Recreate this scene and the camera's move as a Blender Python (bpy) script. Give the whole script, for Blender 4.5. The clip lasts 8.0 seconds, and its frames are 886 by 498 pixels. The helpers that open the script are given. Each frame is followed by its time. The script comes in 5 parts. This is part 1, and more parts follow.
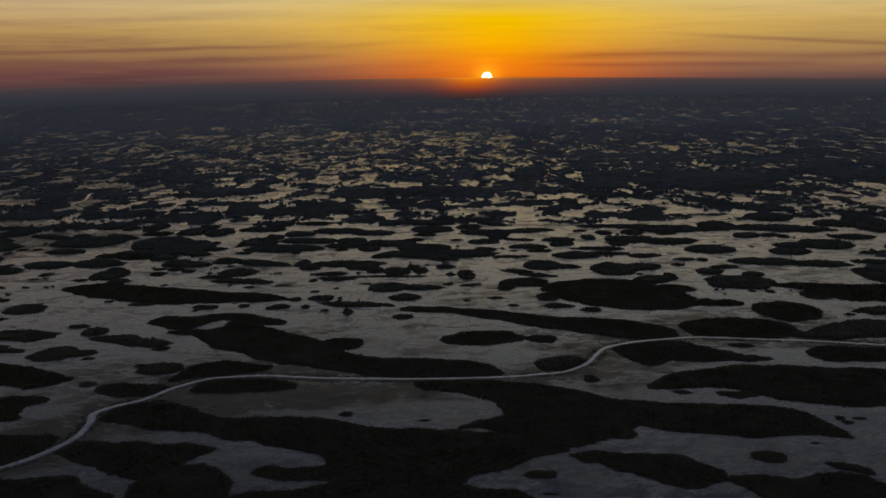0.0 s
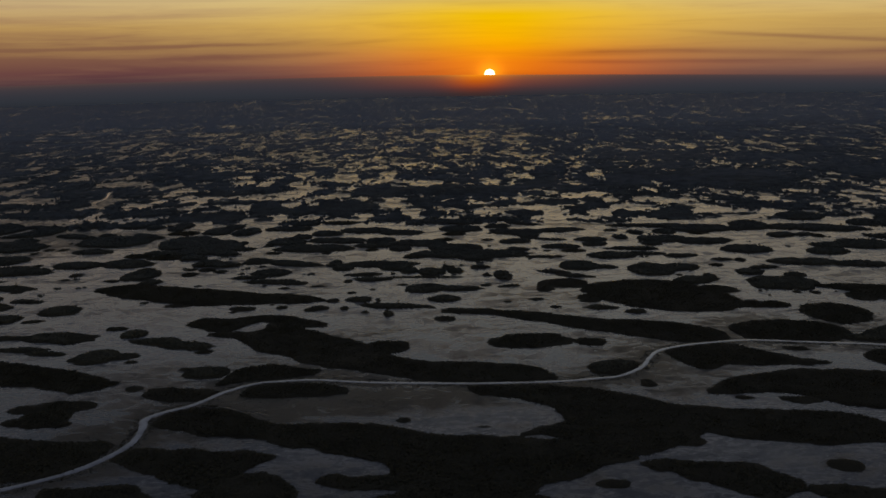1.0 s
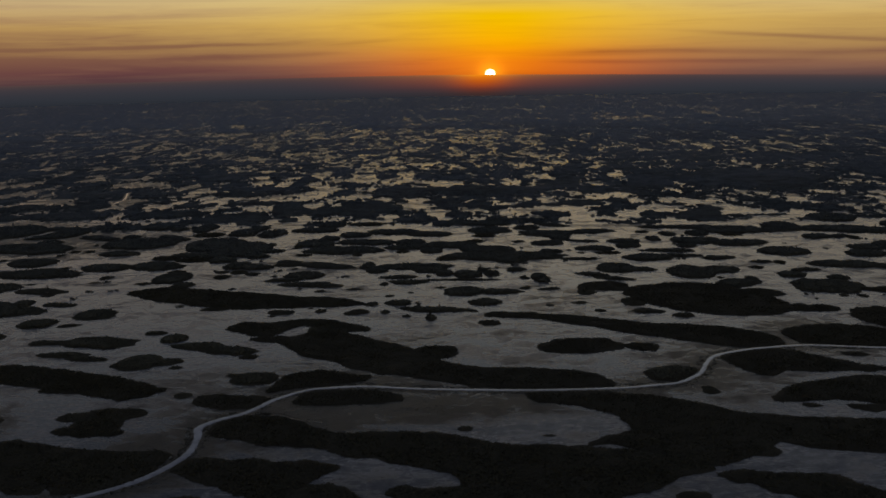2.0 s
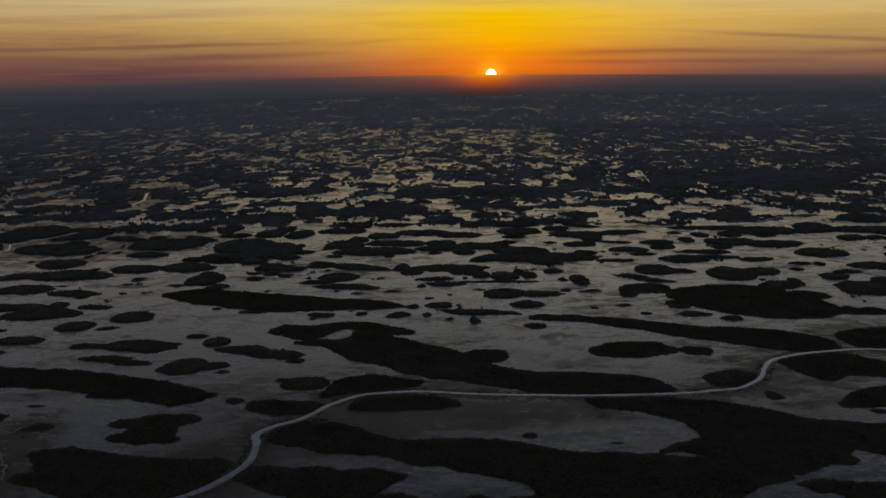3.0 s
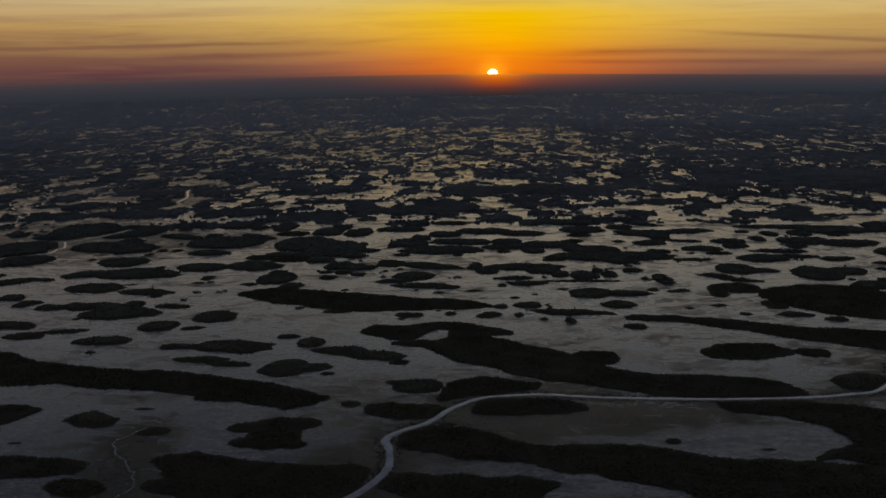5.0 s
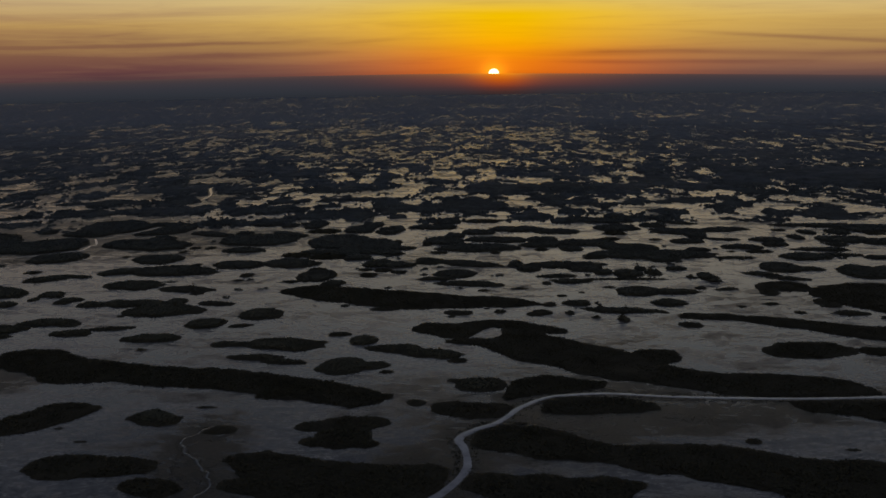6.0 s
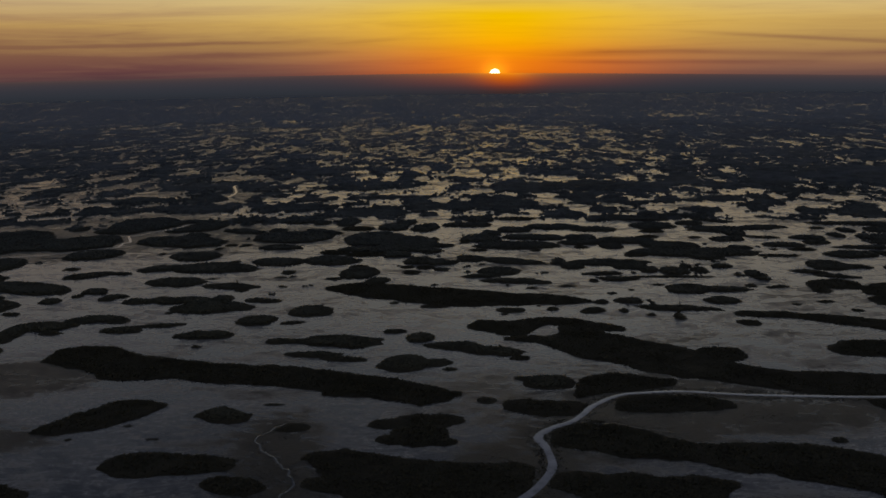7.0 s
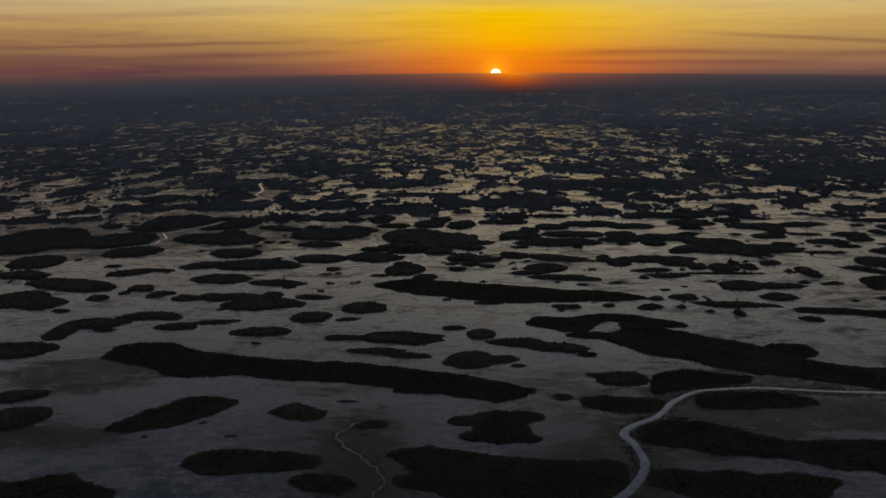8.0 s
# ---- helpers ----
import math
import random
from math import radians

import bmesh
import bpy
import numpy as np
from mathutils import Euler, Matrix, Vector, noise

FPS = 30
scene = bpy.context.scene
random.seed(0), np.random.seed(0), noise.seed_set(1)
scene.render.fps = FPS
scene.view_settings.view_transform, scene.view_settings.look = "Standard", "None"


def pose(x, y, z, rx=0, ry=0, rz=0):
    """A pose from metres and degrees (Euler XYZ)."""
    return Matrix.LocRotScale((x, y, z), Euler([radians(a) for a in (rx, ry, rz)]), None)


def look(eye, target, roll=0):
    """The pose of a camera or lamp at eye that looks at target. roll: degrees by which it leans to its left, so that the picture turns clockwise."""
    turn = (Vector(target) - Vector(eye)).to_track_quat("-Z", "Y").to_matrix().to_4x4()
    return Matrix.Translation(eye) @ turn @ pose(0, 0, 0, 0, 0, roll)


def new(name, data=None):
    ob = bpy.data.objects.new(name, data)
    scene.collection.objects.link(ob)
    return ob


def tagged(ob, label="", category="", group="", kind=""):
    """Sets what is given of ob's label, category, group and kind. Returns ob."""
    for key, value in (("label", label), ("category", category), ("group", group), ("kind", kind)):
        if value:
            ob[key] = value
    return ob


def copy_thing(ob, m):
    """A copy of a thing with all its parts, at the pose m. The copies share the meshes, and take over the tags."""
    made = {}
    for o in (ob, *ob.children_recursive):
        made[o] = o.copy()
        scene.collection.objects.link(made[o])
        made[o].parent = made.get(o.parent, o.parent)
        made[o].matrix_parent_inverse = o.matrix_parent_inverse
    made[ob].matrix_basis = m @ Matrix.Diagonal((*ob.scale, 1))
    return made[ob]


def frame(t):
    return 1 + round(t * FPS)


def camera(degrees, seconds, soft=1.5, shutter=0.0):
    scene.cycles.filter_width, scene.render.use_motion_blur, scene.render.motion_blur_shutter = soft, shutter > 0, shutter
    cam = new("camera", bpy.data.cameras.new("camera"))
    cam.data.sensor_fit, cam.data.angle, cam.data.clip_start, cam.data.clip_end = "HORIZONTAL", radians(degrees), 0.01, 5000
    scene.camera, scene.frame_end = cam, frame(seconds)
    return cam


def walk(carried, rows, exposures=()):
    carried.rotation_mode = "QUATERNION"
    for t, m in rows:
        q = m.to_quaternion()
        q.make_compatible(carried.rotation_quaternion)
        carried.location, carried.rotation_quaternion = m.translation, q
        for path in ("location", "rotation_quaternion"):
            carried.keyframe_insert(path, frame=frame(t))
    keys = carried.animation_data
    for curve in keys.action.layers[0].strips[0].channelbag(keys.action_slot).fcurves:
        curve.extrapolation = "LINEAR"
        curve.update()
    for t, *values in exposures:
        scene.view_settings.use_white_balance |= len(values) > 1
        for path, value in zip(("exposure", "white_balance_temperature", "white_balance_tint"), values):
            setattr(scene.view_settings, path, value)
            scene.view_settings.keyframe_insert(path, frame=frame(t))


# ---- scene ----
# A drone flies sideways about 90 m above a flooded plain with dark islands, at sunset.
cam = camera(52.0, 8.0, soft=1.65)
ROWS = [  # seconds, x, y, z, turn to the left, tilt up, lean to the left
    (0.0, 0.00, 0.00, 90.00, 0.015, -11.017, -0.967),
    (0.5, -7.17, 2.70, 90.26, 0.148, -11.135, -1.022),
    (1.0, -14.81, 5.69, 90.51, 0.204, -11.184, -1.051),
    (1.5, -22.82, 9.00, 90.60, 0.220, -11.188, -1.053),
    (3.0, -46.68, 17.40, 90.51, 0.286, -11.198, -1.013),
    (3.5, -54.80, 20.05, 90.14, 0.307, -11.199, -0.993),
    (4.0, -63.05, 22.47, 89.67, 0.330, -11.201, -0.972),
    (4.5, -71.47, 24.61, 89.16, 0.347, -11.203, -0.942),
    (6.0, -97.84, 30.80, 86.96, 0.410, -11.224, -0.785),
    (6.5, -107.02, 32.46, 86.12, 0.430, -11.223, -0.746),
    (7.0, -116.31, 34.12, 85.24, 0.461, -11.223, -0.715),
    (7.5, -125.89, 35.85, 84.21, 0.483, -11.221, -0.707),
    (8.0, -135.55, 37.34, 83.27, 0.515, -11.218, -0.711),
]
walk(cam, [(t, pose(x, y, z, 90 + tilt, 0, turn) @ pose(0, 0, 0, 0, 0, lean)) for t, x, y, z, turn, tilt, lean in ROWS])

# ---- sky and sun ----
SUN_AZ, SUN_EL = radians(2.88), radians(-0.36)   # east of the view axis, half under the horizon
SUN_DIR = Vector((math.sin(SUN_AZ) * math.cos(SUN_EL), math.cos(SUN_AZ) * math.cos(SUN_EL), math.sin(SUN_EL)))


class Nodes:
    """Short hand for building a node tree."""

    def __init__(self, tree):
        self.tree = tree
        tree.nodes.clear()

    def add(self, kind, **values):
        node = self.tree.nodes.new(kind)
        for key, value in values.items():
            setattr(node, key, value)
        return node

    def put(self, socket, value):
        if isinstance(value, bpy.types.NodeSocket):
            self.tree.links.new(value, socket)
        elif value is not None:
            socket.default_value = value

    def math(self, op, a, b=None, c=None, clamp=False):
        node = self.add("ShaderNodeMath", operation=op, use_clamp=clamp)
        for socket, value in zip(node.inputs, (a, b, c)):
            self.put(socket, value)
        return node.outputs[0]

    def vmath(self, op, a, b=None, out=0):
        node = self.add("ShaderNodeVectorMath", operation=op)
        for socket, value in zip(node.inputs, (a, b)):
            self.put(socket, value)
        return node.outputs[out]

    def ramp(self, fac, stops, mode="LINEAR"):
        node = self.add("ShaderNodeValToRGB")
        node.color_ramp.interpolation = mode
        el = node.color_ramp.elements
        while len(el) < len(stops):
            el.new(0.5)
        for e, (p, c) in zip(el, stops):
            e.position, e.color = p, (*c, 1) if len(c) == 3 else c
        self.put(node.inputs[0], fac)
        return node.outputs[0]

    def mix(self, fac, a, b, blend="MIX"):
        node = self.add("ShaderNodeMix", data_type="RGBA", blend_type=blend)
        self.put(node.inputs[0], fac)
        self.put(node.inputs[6], a if isinstance(a, bpy.types.NodeSocket) else (*a, 1))
        self.put(node.inputs[7], b if isinstance(b, bpy.types.NodeSocket) else (*b, 1))
        return node.outputs[2]

    def span(self, value, a, b, lo=0.0, hi=1.0, smooth=False):
        node = self.add("ShaderNodeMapRange", interpolation_type="SMOOTHSTEP" if smooth else "LINEAR")
        for socket, v in zip(node.inputs, (value, a, b, lo, hi)):
            self.put(socket, v)
        return node.outputs[0]

    def noise(self, vector, scale, detail=3.0, rough=0.55, warp=0.0):
        node = self.add("ShaderNodeTexNoise")
        self.put(node.inputs["Vector"], vector)
        for key, v in (("Scale", scale), ("Detail", detail), ("Roughness", rough), ("Distortion", warp)):
            node.inputs[key].default_value = v
        return node.outputs[0]

    def xyz(self, vector):
        node = self.add("ShaderNodeSeparateXYZ")
        self.put(node.inputs[0], vector)
        return node.outputs

    def join(self, x, y, z):
        node = self.add("ShaderNodeCombineXYZ")
        for socket, v in zip(node.inputs, (x, y, z)):
            self.put(socket, v)
        return node.outputs[0]

    def bell(self, value, middle, width):
        """A bell curve of the value round its middle."""
        d = self.math("DIVIDE", self.math("SUBTRACT", value, middle), width)
        return self.math("EXPONENT", self.math("MULTIPLY", self.math("MULTIPLY", d, d), -1.0))


DEG = 57.29578


def dip(a):
    """How far the horizon is lowered beside straight ahead to fit its bow in the camera's view, in degrees, at that
    many degrees to the right.
    """
    a = min(max(a, -30), 30)
    return 0.0125 * (math.sqrt(a * a + 25) - 5) + 0.0045 * a


world = bpy.data.worlds.new("dusk_sky")
scene.world = world
world.use_nodes = True
n = Nodes(world.node_tree)
way = n.add("ShaderNodeTexCoord").outputs["Generated"]
wx, wy, wz = n.xyz(way)
az = n.math("MULTIPLY", n.math("ARCTAN2", wx, wy), DEG)                    # degrees right of the y axis
daz = n.math("SUBTRACT", az, math.degrees(SUN_AZ))
side = n.math("MINIMUM", n.math("MAXIMUM", az, -30.0), 30.0)
drop = n.math("MULTIPLY", n.math("SUBTRACT", n.math("SQRT", n.math("ADD", n.math("MULTIPLY", side, side), 25.0)), 5.0), 0.0125)
drop = n.math("ADD", drop, n.math("MULTIPLY", side, 0.0045))
el = n.math("ADD", n.math("MULTIPLY", n.math("ARCSINE", wz), DEG), drop)    # degrees above the bowed horizon's level
place = n.math("POWER", n.math("DIVIDE", n.math("MAXIMUM", n.math("ADD", el, 0.4), 0.0), 90.4), 0.5)


def at(deg):
    return math.sqrt(max(deg + 0.4, 0) / 90.4)


# away from the sun: dull red at the horizon, straw yellow, then grey and slate overhead
open_sky = n.ramp(place, [(at(-0.4), (0.086, 0.052, 0.050)), (at(-0.15), (0.150, 0.078, 0.062)), (at(0.3), (0.250, 0.120, 0.072)), (at(0.9), (0.350, 0.185, 0.080)), (at(1.6), (0.425, 0.248, 0.086)),
                          (at(2.8), (0.600, 0.385, 0.115)), (at(4.3), (0.670, 0.500, 0.225)), (at(7.0), (0.468, 0.348, 0.205)),
                          (at(11.0), (0.388, 0.350, 0.290)), (at(16.0), (0.243, 0.262, 0.284)), (at(24.0), (0.070, 0.086, 0.128)), (at(30.0), (0.051, 0.065, 0.103)),
                          (at(45.0), (0.080, 0.092, 0.134)), (at(90.0), (0.068, 0.082, 0.126))])
sun_side = n.ramp(place, [(at(-0.4), (0.66, 0.105, 0.006)), (at(0.4), (0.80, 0.180, 0.004)), (at(1.0), (0.87, 0.265, 0.002)), (at(1.5), (0.90, 0.360, 0.0)), (at(1.9), (0.90, 0.415, 0.0)),
                          (at(2.5), (0.93, 0.480, 0.0)), (at(3.3), (0.90, 0.530, 0.0)), (at(4.0), (0.79, 0.525, 0.07)), (at(4.6), (0.74, 0.520, 0.17)),
                          (at(6.5), (0.64, 0.445, 0.220)), (at(11.0), (0.61, 0.54, 0.412)), (at(16.0), (0.378, 0.404, 0.412)), (at(24.0), (0.118, 0.130, 0.166)), (at(30.0), (0.082, 0.094, 0.130)),
                          (at(45.0), (0.080, 0.092, 0.134)), (at(90.0), (0.068, 0.082, 0.126))])
lean = n.math("ADD", n.math("MULTIPLY", n.span(el, 4.0, 13.0, 0.0, 1.0), 4.5), 0.8)       # higher up the light lies farther east
spread = n.bell(daz, lean, n.math("ADD", n.math("MULTIPLY", n.math("MAXIMUM", el, 0.0), 0.6), 8.6))
sky = n.mix(spread, open_sky, sun_side)
# thin streaks of cloud, drawn out along the horizon
low = n.span(el, 14.0, 5.0, 0.0, 1.0, True)
streak = n.noise(n.join(n.math("MULTIPLY", az, 0.055), n.math("MULTIPLY", n.math("ADD", el, n.math("MULTIPLY", az, 0.006)), 1.15), 0.0), 1.0, 5.0, 0.6, 0.4)
veil = n.math("MULTIPLY", n.span(streak, 0.42, 0.74, 0.0, 0.28, True), low)
fibre = n.noise(n.join(n.math("MULTIPLY", az, 0.13), n.math("MULTIPLY", n.math("ADD", el, n.math("MULTIPLY", az, -0.022)), 2.3), 4.0), 1.0, 6.0, 0.65, 0.7)
veil = n.math("ADD", veil, n.math("MULTIPLY", n.span(fibre, 0.48, 0.72, 0.0, 0.17, True), low))
wave = n.math("MULTIPLY", n.math("SINE", n.math("MULTIPLY", az, 0.35)), 0.06)
west = n.math("MULTIPLY", n.bell(n.math("SUBTRACT", el, wave), 1.66, 0.11), n.span(az, -7.0, -13.0, 0.0, 0.62, True))
west_low = n.math("MULTIPLY", n.bell(n.math("ADD", el, wave), 1.02, 0.15), n.math("MULTIPLY", n.span(az, -5.0, -9.0, 0.0, 0.45, True), n.span(az, -21.0, -15.0, 0.0, 1.0, True)))
bank_top = n.math("ADD", n.math("MULTIPLY", n.math("SUBTRACT", n.noise(n.join(n.math("MULTIPLY", az, 0.09), n.math("MULTIPLY", el, 0.25), 7.0), 1.0, 4.0, 0.6, 0.5), 0.5), 2.6), 1.75)
west_bank = n.math("MULTIPLY", n.span(n.math("SUBTRACT", el, bank_top), 0.9, -0.5, 0.0, 1.0, True), n.span(az, -2.0, -14.0, 0.0, 0.40, True))
west_bank = n.math("ADD", west_bank, n.math("MULTIPLY", n.span(az, -7.0, -26.0, 0.0, 0.56, True), low))
east = n.math("MULTIPLY", n.bell(n.math("ADD", el, wave), 0.99, 0.20), n.span(az, 4.0, 11.0, 0.0, 0.80, True))
east_mid = n.math("MULTIPLY", n.bell(el, 0.42, 0.14), n.math("MULTIPLY", n.span(az, 5.0, 10.0, 0.0, 0.60, True), n.span(az, 24.0, 16.0, 0.0, 1.0, True)))
east_high = n.math("MULTIPLY", n.bell(n.math("ADD", el, n.math("MULTIPLY", az, 0.060)), 3.07, 0.12), n.span(az, 12.0, 18.0, 0.0, 0.58, True))
broken = n.span(streak, 0.30, 0.55, 0.45, 1.0)
lines = n.math("MULTIPLY", n.math("ADD", n.math("ADD", n.math("ADD", west, west_low), n.math("ADD", east, east_mid)), n.math("ADD", east_high, west_bank)), broken)
cover = n.math("ADD", veil, lines, clamp=True)
sky = n.mix(cover, sky, n.mix(1.0, sky, (0.55, 0.46, 0.70), "MULTIPLY"))
# the sun and the light round it
off = n.math("MULTIPLY", n.math("ARCCOSINE", n.math("MINIMUM", n.vmath("DOT_PRODUCT", way, tuple(SUN_DIR), 1), 1.0)), DEG)
halo = n.math("ADD", n.math("MULTIPLY", n.bell(off, 0.0, 0.70), 0.55), n.math("MULTIPLY", n.bell(off, 0.0, 2.4), 0.16))
sky = n.mix(1.0, sky, n.mix(halo, (0, 0, 0), (1.0, 0.42, 0.01)), "ADD")
disc = n.span(off, 0.345, 0.285, 0.0, 1.0, True)
sky = n.mix(disc, sky, (3.2, 2.7, 1.5))
back = n.add("ShaderNodeBackground")
n.put(back.inputs[0], n.mix(n.span(el, -4.0, -1.5, 0.0, 1.0), (0.012, 0.012, 0.014), sky))
back.inputs[1].default_value = 1.0
n.tree.links.new(back.outputs[0], n.add("ShaderNodeOutputWorld").inputs[0])

sun = new("sun", bpy.data.lights.new("sun", "SUN"))
sun.data.energy, sun.data.angle, sun.data.color = 0.6, radians(0.6), (1.0, 0.45, 0.15)
sun.matrix_world = look(SUN_DIR * 1000, (0, 0, 0))


# ---- materials ----
def material(name):
    m = bpy.data.materials.new(name)
    m.use_nodes = True
    return m, Nodes(m.node_tree)


def finish(n, colour, rough, bump=None, height=0.05, ior=1.45, spec=0.5):
    s = n.add("ShaderNodeBsdfPrincipled")
    n.put(s.inputs["Base Color"], colour if isinstance(colour, bpy.types.NodeSocket) else (*colour, 1))
    n.put(s.inputs["Roughness"], rough)
    s.inputs["IOR"].default_value = ior
    n.put(s.inputs["Specular IOR Level"], spec)
    if bump is not None:
        b = n.add("ShaderNodeBump")
        b.inputs["Distance"].default_value = height
        n.put(b.inputs["Height"], bump)
        n.tree.links.new(b.outputs[0], s.inputs["Normal"])
    n.tree.links.new(s.outputs[0], n.add("ShaderNodeOutputMaterial").inputs[0])


def shallow_water():
    """A film of still water over pale silt: wetter and drier patches, with drowned grass in blotches and streaks."""
    m, n = material("shallow_water")
    p = n.add("ShaderNodeNewGeometry").outputs["Position"]
    x, y, z = n.xyz(p)
    along = n.join(n.math("MULTIPLY", x, 0.55), y, 0.0)
    broad = n.noise(along, 0.022, 5.0, 0.6, 0.8)
    patch = n.noise(along, 0.11, 6.0, 0.68, 0.6)
    mottle = n.noise(along, 0.42, 6.0, 0.72, 0.8)
    fine = n.noise(along, 1.5, 4.0, 0.6)
    # Grass beds; on far pools the attribute also carries the dimming by haze.
    beds = n.add("ShaderNodeAttribute", attribute_name="weed").outputs["Fac"]
    weed = n.math("ADD", n.math("MULTIPLY", broad, 0.5), n.math("MULTIPLY", patch, 0.5))
    weed = n.math("ADD", weed, n.math("MULTIPLY", beds, n.span(mottle, 0.3, 0.6, 0.12, 0.34)))
    weed = n.math("ADD", weed, n.math("MULTIPLY", n.math("SUBTRACT", mottle, 0.5), 0.30))
    weed = n.span(weed, 0.475, 0.67, 0.0, 1.0, True)
    dry_or_hazy = n.math("ADD", n.math("MULTIPLY", mottle, 0.5), n.math("MULTIPLY", patch, 0.5))
    dry_or_hazy = n.span(dry_or_hazy, 0.42, 0.62, 0.0, 1.0, True)
    silt = n.mix(dry_or_hazy, n.ramp(fine, [(0.3, (0.026, 0.026, 0.028)), (0.7, (0.052, 0.052, 0.054))]), n.ramp(fine, [(0.3, (0.111, 0.113, 0.117)), (0.7, (0.252, 0.256, 0.262))]))
    scum = n.noise(n.join(n.math("MULTIPLY", x, 0.3), y, 3.0), 0.55, 5.0, 0.7, 1.0)
    weed = n.math("MAXIMUM", weed, n.span(scum, 0.56, 0.74, 0.0, 0.60, True))
    grass = n.ramp(fine, [(0.3, (0.016, 0.015, 0.011)), (0.7, (0.048, 0.044, 0.032))])
    colour = n.mix(n.math("MULTIPLY", weed, 0.85), silt, grass)
    rough = n.math("ADD", n.span(dry_or_hazy, 0.0, 1.0, 0.13, 0.36), n.math("MULTIPLY", weed, 0.14))
    lift = n.math("SUBTRACT", n.math("ADD", patch, n.math("MULTIPLY", n.math("ADD", mottle, fine), 0.35)), 0.85)
    finish(n, colour, rough, n.math("MULTIPLY", lift, n.span(weed, 0.0, 1.0, 0.25, 1.0)), 0.035, 1.33, n.span(weed, 0.2, 1.0, 0.5, 0.12))
    return m


def channel_water(name, dark, light, spec=0.8):
    """Smooth running water over pale sand."""
    m, n = material(name)
    p = n.add("ShaderNodeNewGeometry").outputs["Position"]
    ripple = n.noise(p, 1.4, 3.0, 0.5)
    finish(n, n.ramp(n.noise(p, 0.25, 4.0), [(0.3, dark), (0.7, light)]), n.span(ripple, 0.3, 0.7, 0.05, 0.14), ripple, 0.02, 1.5, spec)
    return m


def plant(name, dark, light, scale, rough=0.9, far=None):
    """Foliage; where far is given, distant growth is tinted with that colour to stand for haze."""
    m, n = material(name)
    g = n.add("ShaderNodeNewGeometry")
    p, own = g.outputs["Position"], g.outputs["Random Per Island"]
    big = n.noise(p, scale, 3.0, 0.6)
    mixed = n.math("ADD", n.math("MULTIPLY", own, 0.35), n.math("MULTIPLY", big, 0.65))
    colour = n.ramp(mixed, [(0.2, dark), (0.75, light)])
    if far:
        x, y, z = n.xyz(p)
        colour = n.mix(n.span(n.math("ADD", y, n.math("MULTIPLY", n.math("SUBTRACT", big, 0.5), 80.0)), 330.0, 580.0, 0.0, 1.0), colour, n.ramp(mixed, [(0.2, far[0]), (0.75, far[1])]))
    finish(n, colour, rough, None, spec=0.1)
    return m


def earth(name, dark, light):
    m, n = material(name)
    p = n.add("ShaderNodeNewGeometry").outputs["Position"]
    broad, fine = n.noise(p, 0.08, 4.0), n.noise(p, 1.6, 5.0, 0.65)
    finish(n, n.ramp(n.math("ADD", n.math("MULTIPLY", broad, 0.5), n.math("MULTIPLY", fine, 0.5)), [(0.38, dark), (0.62, light)]), 0.95, fine, 0.15, spec=0.1)
    return m


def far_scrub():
    """Dark scrub whose colour pales to blue-grey farther out, to stand for haze."""
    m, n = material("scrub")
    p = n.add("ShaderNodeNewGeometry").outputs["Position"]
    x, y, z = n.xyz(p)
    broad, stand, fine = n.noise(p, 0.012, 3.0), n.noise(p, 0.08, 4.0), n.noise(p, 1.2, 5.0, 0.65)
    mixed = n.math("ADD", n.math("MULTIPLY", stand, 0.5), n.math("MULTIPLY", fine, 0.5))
    near_tone = n.ramp(mixed, [(0.38, (0.028, 0.033, 0.033)), (0.62, (0.068, 0.079, 0.080))])
    # Blue-grey tone of the distant scrub: haze put into the base colour.
    dry_or_hazy = n.ramp(mixed, [(0.38, (0.092, 0.112, 0.138)), (0.62, (0.172, 0.200, 0.238))])
    far_haze = n.span(n.math("ADD", y, n.math("MULTIPLY", n.math("SUBTRACT", broad, 0.5), 900.0)), 580.0, 1650.0, 0.0, 1.0)
    finish(n, n.mix(far_haze, near_tone, dry_or_hazy), 0.95, fine, 0.15, spec=0.1)
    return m


